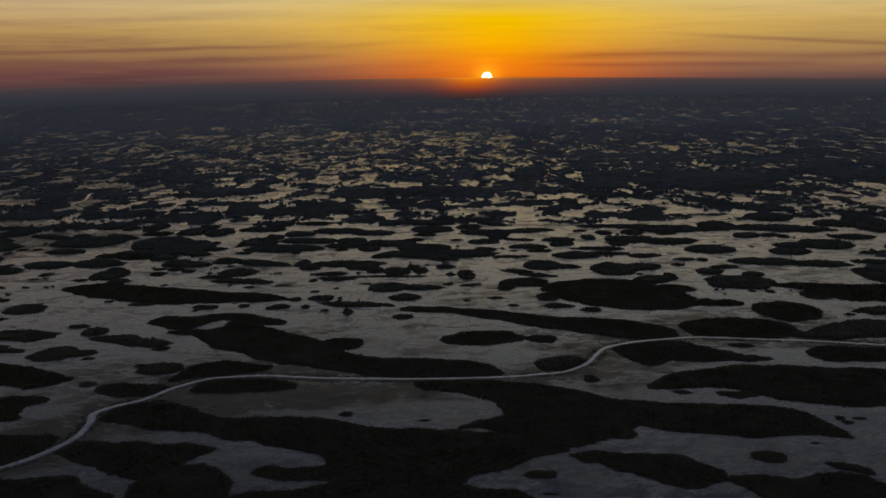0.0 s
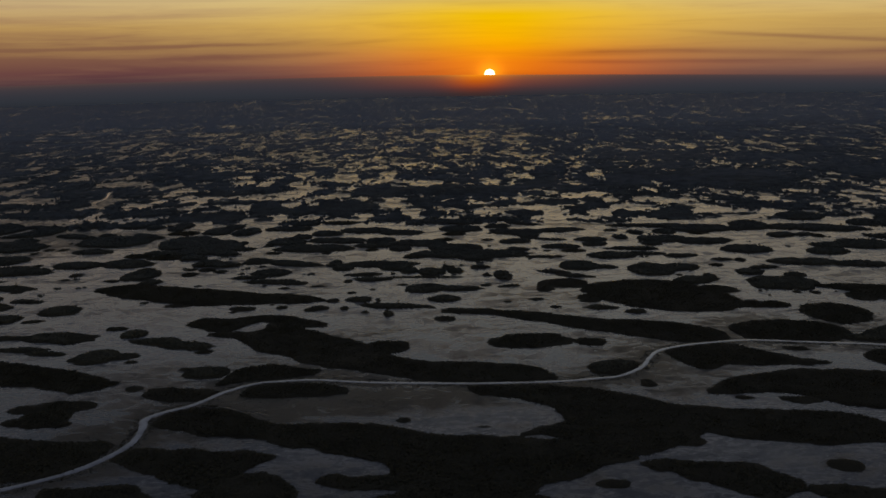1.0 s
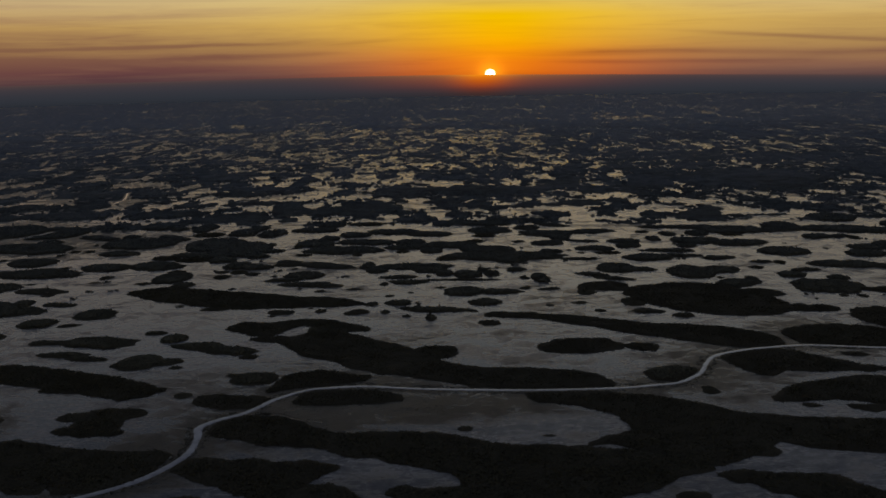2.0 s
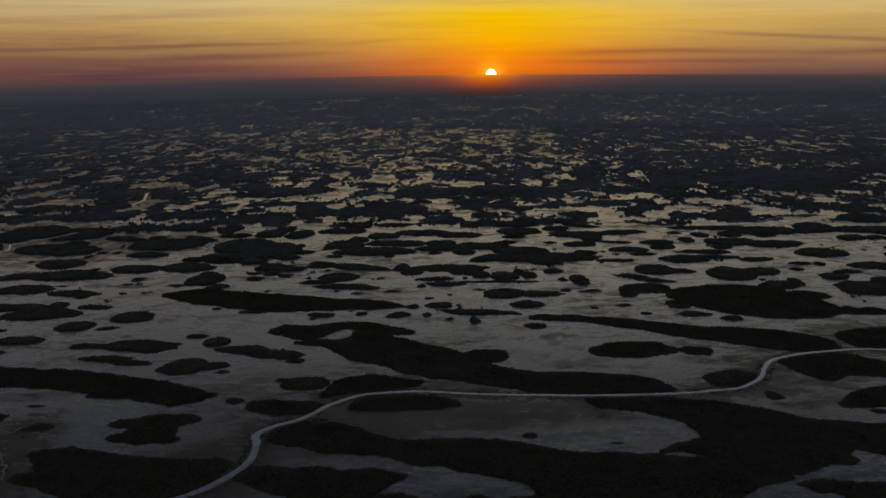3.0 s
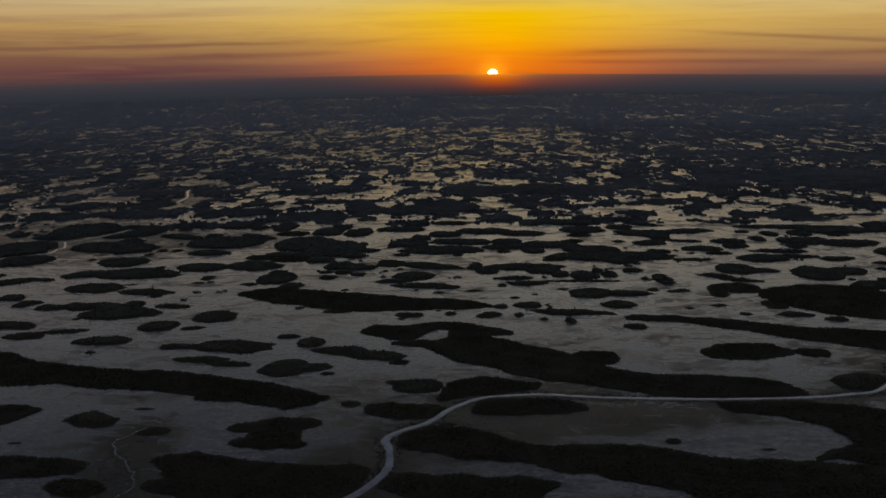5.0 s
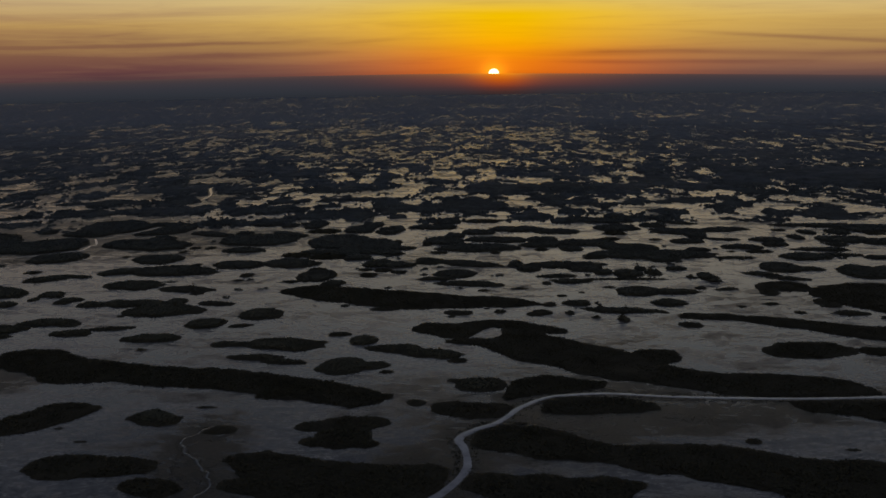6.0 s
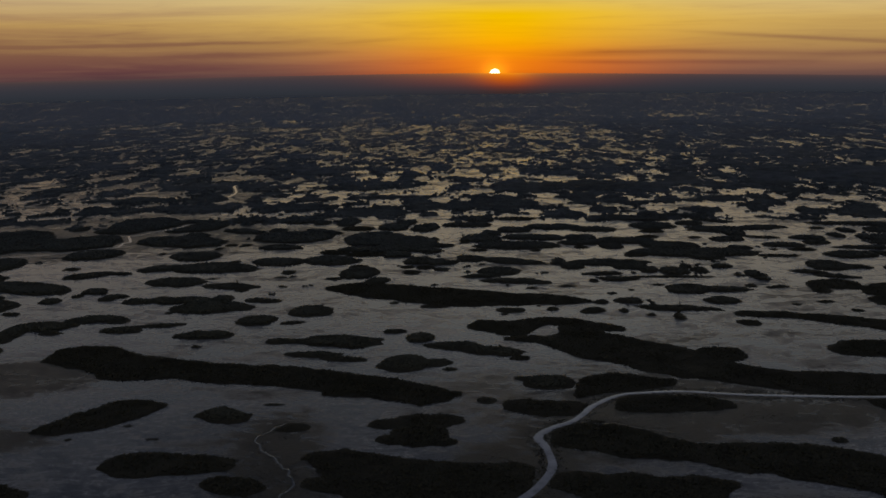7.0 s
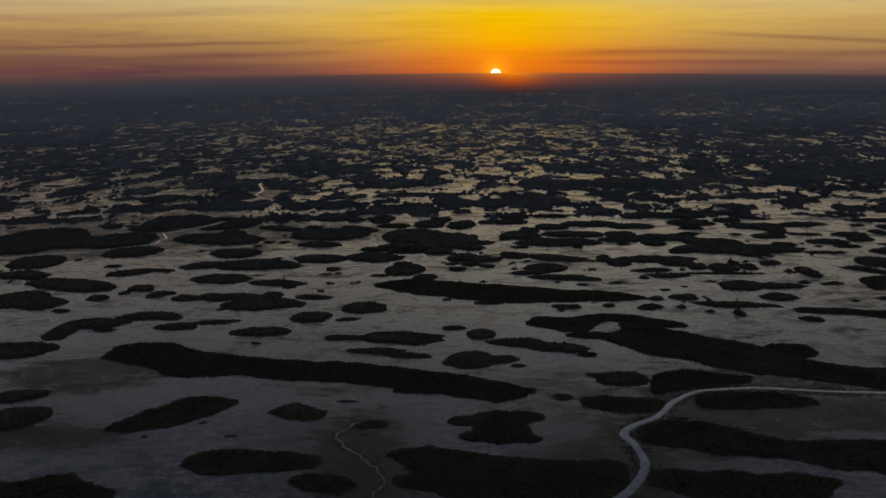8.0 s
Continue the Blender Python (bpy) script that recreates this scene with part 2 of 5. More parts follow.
def distance_haze():
    """The plain's far edge: the air that lies before it and the dusk's glow are painted as emission."""
    m, n = material("distance_haze")
    p = n.add("ShaderNodeNewGeometry").outputs["Position"]
    x, y, z = n.xyz(p)
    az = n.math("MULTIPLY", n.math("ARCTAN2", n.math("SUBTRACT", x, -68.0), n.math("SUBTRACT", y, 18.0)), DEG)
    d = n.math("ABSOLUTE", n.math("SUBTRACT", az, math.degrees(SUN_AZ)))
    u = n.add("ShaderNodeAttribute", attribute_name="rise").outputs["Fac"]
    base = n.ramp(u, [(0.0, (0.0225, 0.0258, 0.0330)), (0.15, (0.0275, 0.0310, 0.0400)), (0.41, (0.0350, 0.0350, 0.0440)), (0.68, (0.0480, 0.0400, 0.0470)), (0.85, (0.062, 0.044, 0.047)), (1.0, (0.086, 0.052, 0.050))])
    # Red glow below the sun, put into the emission by height and bearing.
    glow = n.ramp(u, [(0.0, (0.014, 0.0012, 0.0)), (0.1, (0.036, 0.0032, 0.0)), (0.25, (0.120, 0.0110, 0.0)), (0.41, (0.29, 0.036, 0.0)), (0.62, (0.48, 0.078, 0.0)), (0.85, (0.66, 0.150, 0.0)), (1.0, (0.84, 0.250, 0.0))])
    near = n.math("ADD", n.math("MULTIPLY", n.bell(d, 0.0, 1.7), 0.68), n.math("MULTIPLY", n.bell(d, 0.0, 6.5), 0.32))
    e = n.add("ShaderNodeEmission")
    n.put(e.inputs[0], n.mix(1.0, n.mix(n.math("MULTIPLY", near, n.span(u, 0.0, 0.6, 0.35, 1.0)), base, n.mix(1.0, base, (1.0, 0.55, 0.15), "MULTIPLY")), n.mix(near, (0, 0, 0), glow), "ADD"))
    n.tree.links.new(e.outputs[0], n.add("ShaderNodeOutputMaterial").inputs[0])
    return m


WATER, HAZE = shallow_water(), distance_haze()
CHANNEL = channel_water("channel_water", (0.14, 0.14, 0.15), (0.27, 0.27, 0.285))
TRICKLE = channel_water("trickle_water", (0.04, 0.04, 0.04), (0.09, 0.09, 0.09), 0.45)
PEAT = earth("peat", (0.029, 0.027, 0.019), (0.048, 0.045, 0.032))
SEDGE = plant("sedge", (0.037, 0.035, 0.022), (0.062, 0.058, 0.037), 0.06)
# The far tints put the haze of distance into the leaf colour.
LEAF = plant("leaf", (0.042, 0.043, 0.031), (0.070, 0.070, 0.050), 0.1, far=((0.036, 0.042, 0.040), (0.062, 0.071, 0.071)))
WEED = plant("weed", (0.045, 0.041, 0.030), (0.110, 0.100, 0.074), 0.05)
BARK = earth("bark", (0.02, 0.016, 0.012), (0.05, 0.042, 0.034))
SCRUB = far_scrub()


# ---- mesh helpers ----
def mesh_object(name, verts, faces, mat, parent=None, smooth=False):
    """One mesh object from arrays; the faces all have the same number of corners."""
    verts, faces = np.asarray(verts, np.float32), np.asarray(faces, np.int32)
    me = bpy.data.meshes.new(name)
    k = faces.shape[1]
    me.vertices.add(len(verts))
    me.vertices.foreach_set("co", verts.ravel())
    me.loops.add(faces.size)
    me.loops.foreach_set("vertex_index", faces.ravel())
    me.polygons.add(len(faces))
    me.polygons.foreach_set("loop_start", np.arange(len(faces), dtype=np.int32) * k)
    me.polygons.foreach_set("use_smooth", np.full(len(faces), smooth))
    me.update(calc_edges=True)
    me.materials.append(mat)
    ob = new(name, me)
    ob.parent = parent
    return ob


def grid_faces(rows, cols, closed=False):
    i, j = np.meshgrid(np.arange(rows - 1), np.arange(cols if closed else cols - 1), indexing="ij")
    a, b = i * cols + j, i * cols + (j + 1) % cols
    return np.stack([a, b, b + cols, a + cols], -1).reshape(-1, 4)


def lattice(ix, iy, seed):
    h = (ix * 374761393 + iy * 668265263 + seed * 1442695041) & 0xFFFFFFFF
    h = ((h ^ (h >> 13)) * 1274126177) & 0xFFFFFFFF
    return ((h ^ (h >> 16)) & 0xFFFF) / 65535.0


def rough_field(x, y, size, seed=0, octaves=3):
    """Smooth noise from about -1 to 1 over the plan, with features of that size."""
    out, amp, total = 0.0, 1.0, 0.0
    for o in range(octaves):
        u, v = x / size * 2**o + 31.7 * o, y / size * 2**o - 17.3 * o
        iu, iv = np.floor(u).astype(np.int64), np.floor(v).astype(np.int64)
        fu, fv = u - iu, v - iv
        fu, fv = fu * fu * (3 - 2 * fu), fv * fv * (3 - 2 * fv)
        a = lattice(iu, iv, seed + o) * (1 - fu) + lattice(iu + 1, iv, seed + o) * fu
        b = lattice(iu, iv + 1, seed + o) * (1 - fu) + lattice(iu + 1, iv + 1, seed + o) * fu
        out, total, amp = out + amp * (2 * (a * (1 - fv) + b * fv) - 1), total + amp, amp * 0.5
    return out / total


RNG = np.random.default_rng(11)

# ---- the plain ----
HUB = (-68.0, 18.0)                       # middle of the plain


def ring(name, radii, heights, cols, mat):
    a = np.linspace(0, 2 * math.pi, cols, endpoint=False)
    r, z = np.array(radii)[:, None], np.array(heights)[:, None]
    v = np.stack([HUB[0] + r * np.cos(a), HUB[1] + r * np.sin(a), z + 0 * a], -1).reshape(-1, 3)
    return mesh_object(name, v, grid_faces(len(radii), cols, True), mat)


def far_edge():
    """The far edge of the plain, lost in haze: a rim raised, and lowered to the sides, to fit the horizon in the
    camera's view.
    """
    cols = 360
    share = np.array((-0.01, 0.015, 0.10, 0.25, 0.44, 0.64, 0.84, 1.0))
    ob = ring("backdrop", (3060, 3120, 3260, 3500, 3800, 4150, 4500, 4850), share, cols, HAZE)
    co = np.empty(len(ob.data.vertices) * 3, np.float32)
    ob.data.vertices.foreach_get("co", co)
    co = co.reshape(-1, 3)
    rim = np.array([90 - 4850 * math.tan(radians(0.342 + dip(math.degrees(math.atan2(x - HUB[0], y - HUB[1]))))) for x, y in co[:, :2]])
    rise = ob.data.attributes.new("rise", "FLOAT", "POINT")
    rise.data.foreach_set("value", co[:, 2].copy())
    co[:, 2] *= rim
    ob.data.vertices.foreach_set("co", co.ravel())
    ob.data.update()
    return ob


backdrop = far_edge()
tagged(backdrop, "hazy far edge of the plain at dusk", "horizon", kind="structure")

# ---- channels ----
STREAM = [(-165.0, 168.0), (-140.0, 180.0), (-123.1, 190.2), (-114.5, 195.0), (-106.5, 200.3), (-101.2, 205.3), (-96.9, 212.5), (-94.4, 219.8), (-94.9, 229.3), (-96.2, 234.8), (-94.2, 238.5), (-91.0, 241.6), (-87.2, 244.3), (-83.8, 248.7), (-81.0, 253.6), (-77.4, 257.9), (-73.9, 261.1), (-70.5, 263.2), (-66.6, 263.9), (-54.9, 264.9), (-39.0, 262.0), (-14.9, 259.8), (2.0, 259.4), (18.9, 260.1),
          (27.6, 261.7), (36.4, 263.9), (44.5, 271.7), (48.6, 280.1), (53.6, 287.8), (63.1, 293.0), (75.3, 296.2), (87.1, 297.5), (103.4, 294.6), (124.7, 290.7),
          (144.3, 285.1), (165.6, 279.6), (210.0, 270.0)]
BROOK = [(-149.0, 190.0), (-150.6, 202.2), (-151.7, 208.4), (-151.4, 213.5), (-153.5, 220.5), (-156.8, 225.5), (-159.8, 230.2), (-162.1, 236.1), (-160.1, 240.1), (-156.9, 244.6)]
SIDE = [(-88.2, 243.3), (-83.9, 243.9), (-80.5, 243.4), (-77.0, 243.7), (-73.9, 241.8), (-70.3, 239.3), (-66.5, 238.2), (-63.5, 237.1)]
FAR_BEND = [(-358.2, 444.0), (-342.0, 448.2), (-330.9, 452.8), (-319.1, 456.2), (-309.7, 459.7), (-298.6, 466.0), (-289.9, 472.6), (-282.3, 476.6), (-282.5, 487.1), (-280.7, 491.7), (-285.1, 503.2), (-287.3, 508.3), (-284.0, 508.1), (-281.3, 511.3), (-277.8, 518.0), (-273.0, 524.8), (-268.6, 531.8), (-264.1, 542.9)]
FAR_LOOP = [(-269.5, 655.7), (-269.2, 679.4), (-278.7, 715.8), (-275.7, 722.4)]
FAR_REACH = [(-19.0, 632.4), (-10.2, 648.4), (5.4, 658.8)]


def spline(points, step=1.5):
    """A smooth line through the points, sampled evenly enough."""
    p = np.array([2 * np.array(points[0]) - points[1], *points, 2 * np.array(points[-1]) - points[-2]])
    out = []
    for a, b, c, d in zip(p, p[1:], p[2:], p[3:]):
        for t in np.linspace(0, 1, max(2, int(np.hypot(*(c - b)) / step)), endpoint=False):
            out.append(0.5 * (2 * b + (c - a) * t + (2 * a - 5 * b + 4 * c - d) * t**2 + (3 * b - a - 3 * c + d) * t**3))
    return np.array([*out, p[-2]])


def wander(line, far):
    """The line with small random bends."""
    off = [far * (rough_field(line[:, 0], line[:, 1], 5.0, k, 2) + 0.4 * rough_field(line[:, 0], line[:, 1], 1.8, k + 5, 1)) for k in (15, 16)]
    return line + np.stack(off, 1)


LINES = [(spline(STREAM), 2.35), (wander(spline(BROOK, 0.6), 1.6), 0.7), (wander(spline(SIDE, 0.6), 0.8), 0.5), (spline(FAR_BEND), 1.7), (spline(FAR_LOOP), 2.4), (spline(FAR_REACH), 2.4)]


def to_channel(x, y):
    """How far points of the plan lie from the nearest channel's bank."""
    best = np.full(np.shape(x), 1e6)
    for line, width in LINES:
        x0, y0, x1, y1 = *line.min(0), *line.max(0)
        near = (x > x0 - 25) & (x < x1 + 25) & (y > y0 - 25) & (y < y1 + 25)
        if near.any():
            d = np.hypot(x[near][:, None] - line[:, 0], y[near][:, None] - line[:, 1]).min(1) - (width / 2 + 2.5 if 400 < line[0, 1] < 500 else width / 2)      # plants kept off the far bend so its water shows in the camera's view
            best[near] = np.minimum(best[near], d)
    return best


# weedy beds on the flats: middle, half width, half depth
WEEDY = [(129, 328, 16, 20), (95, 315, 18, 17), (-106, 220, 13, 14), (-24, 250, 58, 13), (101, 305, 34, 11), (-238, 283, 20, 15),
         (-156, 226, 12, 26), (-229, 236, 17, 9), (-68, 248, 18, 8), (-79, 249, 16, 8), (-331, 453, 55, 13), (-275, 505, 110, 48)]


def weed_and_haze(x, y):
    """How much the water is darkened, 0 to 1: by grass along the channels and in a few beds, farther out to stand for
    haze.
    """
    gap = np.maximum(to_channel(x, y), 0)
    thick = 0.65 * np.exp(-gap / 5.0) + 0.35 * np.exp(-gap / 16.0)
    for cx, cy, a, b in WEEDY:
        thick = np.maximum(thick, np.clip(1.3 - np.hypot((x - cx) / a, (y - cy) / b), 0, 0.9))
    # haze over the far pools, more to the left, painted as extra weed
    away = np.hypot(x - HUB[0], y - HUB[1])
    thick = thick + 0.3 * np.clip((-190 - x) / 120, 0, 1) * np.clip((y - 470) / 60, 0, 1)
    return np.clip(thick + np.interp(away, [520, 640, 900, 1300, 1800], [0.0, 0.15, 0.42, 0.78, 1.0]), 0, 1)


def make_ground():
    radii = np.r_[0.01, 40, 80, np.arange(110, 480, 3.5), 500, 560, 620, 700, 800, 900, 1000, 1100, 1300, 1500, 1900, 2300, 2700, 3140]
    ob = ring("ground", radii, (0,) * len(radii), 640, WATER)
    co = np.empty(len(ob.data.vertices) * 3, np.float32)
    ob.data.vertices.foreach_get("co", co)
    co = co.reshape(-1, 3)
    # Holds real weed near by and painted haze on the far pools.
    weed = ob.data.attributes.new("weed", "FLOAT", "POINT")
    weed.data.foreach_set("value", weed_and_haze(co[:, 0].astype(float), co[:, 1].astype(float)).astype(np.float32))
    return tagged(ob, "pale flooded plain under a film of still water", "floodplain", kind="structure")


make_ground()


def channel(line, width, label, mat=None, widen=0.0):
    t = np.gradient(line, axis=0)
    t /= np.hypot(*t.T)[:, None]
    side = np.stack([-t[:, 1], t[:, 0]], 1)
    w = width / 2 * (1 + 0.3 * rough_field(line[:, 0], line[:, 1], 9.0, 5) + 0.22 * rough_field(line[:, 0], line[:, 1], 2.5, 6))
    w = w * (1 + widen * np.interp(line[:, 1], [238, 262], [1.0, 0.0]))      # it broadens in its lower bend
    across = np.array([-1, -0.4, 0.4, 1])
    v = np.concatenate([line[:, None] + side[:, None] * (w[:, None] * across)[..., None], np.full((len(line), 4, 1), 0.02) + 0 * across[None, :, None]], -1)
    v[:, (0, 3), 2] = -0.04
    ob = mesh_object("water", v.reshape(-1, 3), grid_faces(len(line), 4), mat or CHANNEL, smooth=True)
    return tagged(ob, label, "stream", kind="structure")


channel(*LINES[0], "smooth pale stream winding between dark islands", widen=0.42)
channel(*LINES[1], "narrow trickle of water through weedy flats", TRICKLE)
channel(*LINES[2], "thin side arm of the stream through sedge", TRICKLE)
for line, width in LINES[3:]:
    channel(line, width, "bright reach of water among far scrub")

# ---- plants ----
GOLD = (1 + 5**0.5) / 2
ICO_V = np.array([(-1, GOLD, 0), (1, GOLD, 0), (-1, -GOLD, 0), (1, -GOLD, 0), (0, -1, GOLD), (0, 1, GOLD), (0, -1, -GOLD), (0, 1, -GOLD), (GOLD, 0, -1), (GOLD, 0, 1), (-GOLD, 0, -1), (-GOLD, 0, 1)]) / 1.902
ICO_F = np.array([(i, j, k) for i in range(12) for j in range(i + 1, 12) for k in range(j + 1, 12)
                  if max(np.linalg.norm(ICO_V[i] - ICO_V[j]), np.linalg.norm(ICO_V[j] - ICO_V[k]), np.linalg.norm(ICO_V[i] - ICO_V[k])) < 1.2])


def tufts(base, tall, wide, blades=7):
    """Tufts of sedge: narrow blades that lean outwards from each base point."""
    m = len(base)
    a = RNG.uniform(0, 2 * math.pi, (m, blades))
    d = np.stack([np.cos(a), np.sin(a)], -1)
    root = d * (wide[:, None] * RNG.uniform(0.0, 0.6, (m, blades)))[..., None]
    tip = d * (wide[:, None] * RNG.uniform(0.5, 1.1, (m, blades)))[..., None]
    side = np.stack([-d[..., 1], d[..., 0]], -1) * (wide[:, None] * RNG.uniform(0.22, 0.42, (m, blades)))[..., None]
    high = tall[:, None] * RNG.uniform(0.6, 1.1, (m, blades))
    v = np.zeros((m, blades, 3, 3))
    v[:, :, 0, :2], v[:, :, 1, :2], v[:, :, 2, :2] = root - side, root + side, tip
    v[:, :, :2, 2], v[:, :, 2, 2] = -0.1, high
    v += base[:, None, None, :]
    return v.reshape(-1, 3), np.arange(m * blades * 3).reshape(-1, 3)


def clumps(middle, radius, leaves=12):
    """Leafy clumps: a ragged core and loose leaf sprays that stick out of it."""
    m = len(middle)
    core = ICO_V[None] * radius[:, None, :] * RNG.uniform(0.6, 0.95, (m, 12, 1)) + middle[:, None, :]
    faces = (ICO_F[None] + 12 * np.arange(m)[:, None, None]).reshape(-1, 3)
    d = RNG.normal(size=(m, leaves, 3))
    d /= np.linalg.norm(d, axis=-1, keepdims=True)
    c = d * RNG.uniform(0.7, 1.05, (m, leaves, 1))
    s = RNG.normal(size=(m, leaves, 3, 3)) * 0.18
    spray = (c[:, :, None, :] + s) * radius[:, None, None, :] + middle[:, None, None, :]
    v = np.concatenate([core.reshape(-1, 3), spray.reshape(-1, 3)])
    return v, np.concatenate([faces, 12 * m + np.arange(m * leaves * 3).reshape(-1, 3)])


def tube(points, radii, sides=6):
    """A tapered limb along the points."""
    p, a = np.array(points, float), np.linspace(0, 2 * math.pi, sides, endpoint=False)
    out = []
    for i, q in enumerate(p):
        t = p[min(i + 1, len(p) - 1)] - p[max(i - 1, 0)]
        t /= np.linalg.norm(t)
        u = np.cross(t, (0.3, 1.0, 0.1))
        u /= np.linalg.norm(u)
        w = np.cross(t, u)
        out.append(q + radii[i] * (np.cos(a)[:, None] * u + np.sin(a)[:, None] * w))
    return np.concatenate(out), grid_faces(len(p), sides, True)


def make_tree(tall, wide, flat):
    """A tree with a tapered trunk, limbs and a crown of leafy clumps, at the origin."""
    tree = new("tree")
    fork = tall * 0.2
    parts = [tube([(0, 0, -0.3), (0.05 * wide, 0, fork * 0.6), (0.02 * wide, 0.06 * wide, fork)], (0.06 * tall, 0.045 * tall, 0.035 * tall))]
    ends = []
    for k in range(6):
        a, reach = 2 * math.pi * k / 6 + RNG.uniform(-0.4, 0.4), wide * RNG.uniform(0.22, 0.42)
        end = np.array((math.cos(a) * reach, math.sin(a) * reach, tall * RNG.uniform(0.24, 0.76)))
        parts.append(tube([(0.02 * wide, 0.06 * wide, fork * 0.92), end * (0.5, 0.5, 0) + (0, 0, (fork + end[2]) * 0.52), end], (0.03 * tall, 0.02 * tall, 0.008 * tall), 5))
        ends.append(end)
    v, f, at0 = [], [], 0
    for pv, pf in parts:
        v.append(pv), f.append(pf + at0)
        at0 += len(pv)
    mesh_object("trunk", np.concatenate(v), np.concatenate(f), BARK, tree, True)
    spots = [e + RNG.normal(size=3) * (0.09 * wide, 0.09 * wide, 0.05 * tall) for e in ends for _ in range(4)]
    spots += [np.array((RNG.normal() * 0.16 * wide, RNG.normal() * 0.16 * wide, tall * RNG.uniform(0.12, 0.92))) for _ in range(16)]
    spots = np.array(spots)
    r = wide * RNG.uniform(0.10, 0.17, (len(spots), 1)) * np.array((1, 1, flat))
    v, f = clumps(spots, r, 14)
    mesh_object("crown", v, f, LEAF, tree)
    return tree


KINDS = [make_tree(5.2, 5.0, 0.75), make_tree(6.4, 5.6, 0.8), make_tree(4.2, 4.8, 0.7), make_tree(7.4, 5.0, 0.95), make_tree(3.6, 3.8, 0.8)]
WORDS = ["dark spreading tree with a rounded crown", "tall dark tree with a ragged crown", "low wide tree with a flat dark crown", "narrow upright dark tree with an uneven crown", "small bushy dark tree"]
for proto, words in zip(KINDS, WORDS):
    tagged(proto, words + " on a low island", "tree", "trees on the islands")
used = set()


def plant_tree(x, y, z, kind, size):
    m = pose(x, y, z, 0, 0, RNG.uniform(0, 360))
    if kind not in used:
        used.add(kind)
        KINDS[kind].matrix_basis = m @ Matrix.Scale(size, 4)
        return
    copy = copy_thing(KINDS[kind], m)
    copy.scale = (size, size, size * RNG.uniform(0.85, 1.15))


# ---- islands ----
LOOK = {
    "sedge": ("low dark island thick with sedge", 0.35),
    "bush": ("dark island overgrown with shrubs in shallow water", 0.45),
    "tree": ("small dark island crowded with trees and shrubs", 0.5),
}


def shore_field(lobes, shores, x, y):
    """Roughly how many metres inside the shore the points lie (negative in the water)."""
    out = np.full(np.shape(x), -50.0)
    for cx, cy, a, b, turn in lobes:
        c, s = math.cos(radians(turn)), math.sin(radians(turn))
        u, v = ((x - cx) * c + (y - cy) * s) / a, (-(x - cx) * s + (y - cy) * c) / b
        f = (1 - (np.abs(u) ** 2.3 + np.abs(v) ** 2.3) ** (1 / 2.3)) * min(a, b)
        out = np.maximum(out, f)
    if shores:
        sx, near, far = np.array(shores).T
        fine = np.linspace(sx[0], sx[-1], 12 * len(sx))
        n0, f0 = np.interp(fine, sx, near), np.interp(fine, sx, far)
        soft = np.array([1, 2, 3, 2, 1]) / 9
        n0 = np.convolve(np.pad(n0, 2, "edge"), soft, "valid")
        f0 = np.convolve(np.pad(f0, 2, "edge"), soft, "valid")
        ends = np.minimum(x - sx[0], sx[-1] - x)
        f = np.minimum(np.minimum(y - np.interp(x, fine, n0), np.interp(x, fine, f0) - y), ends + 0.4)
        out = np.maximum(out, f)
    return out


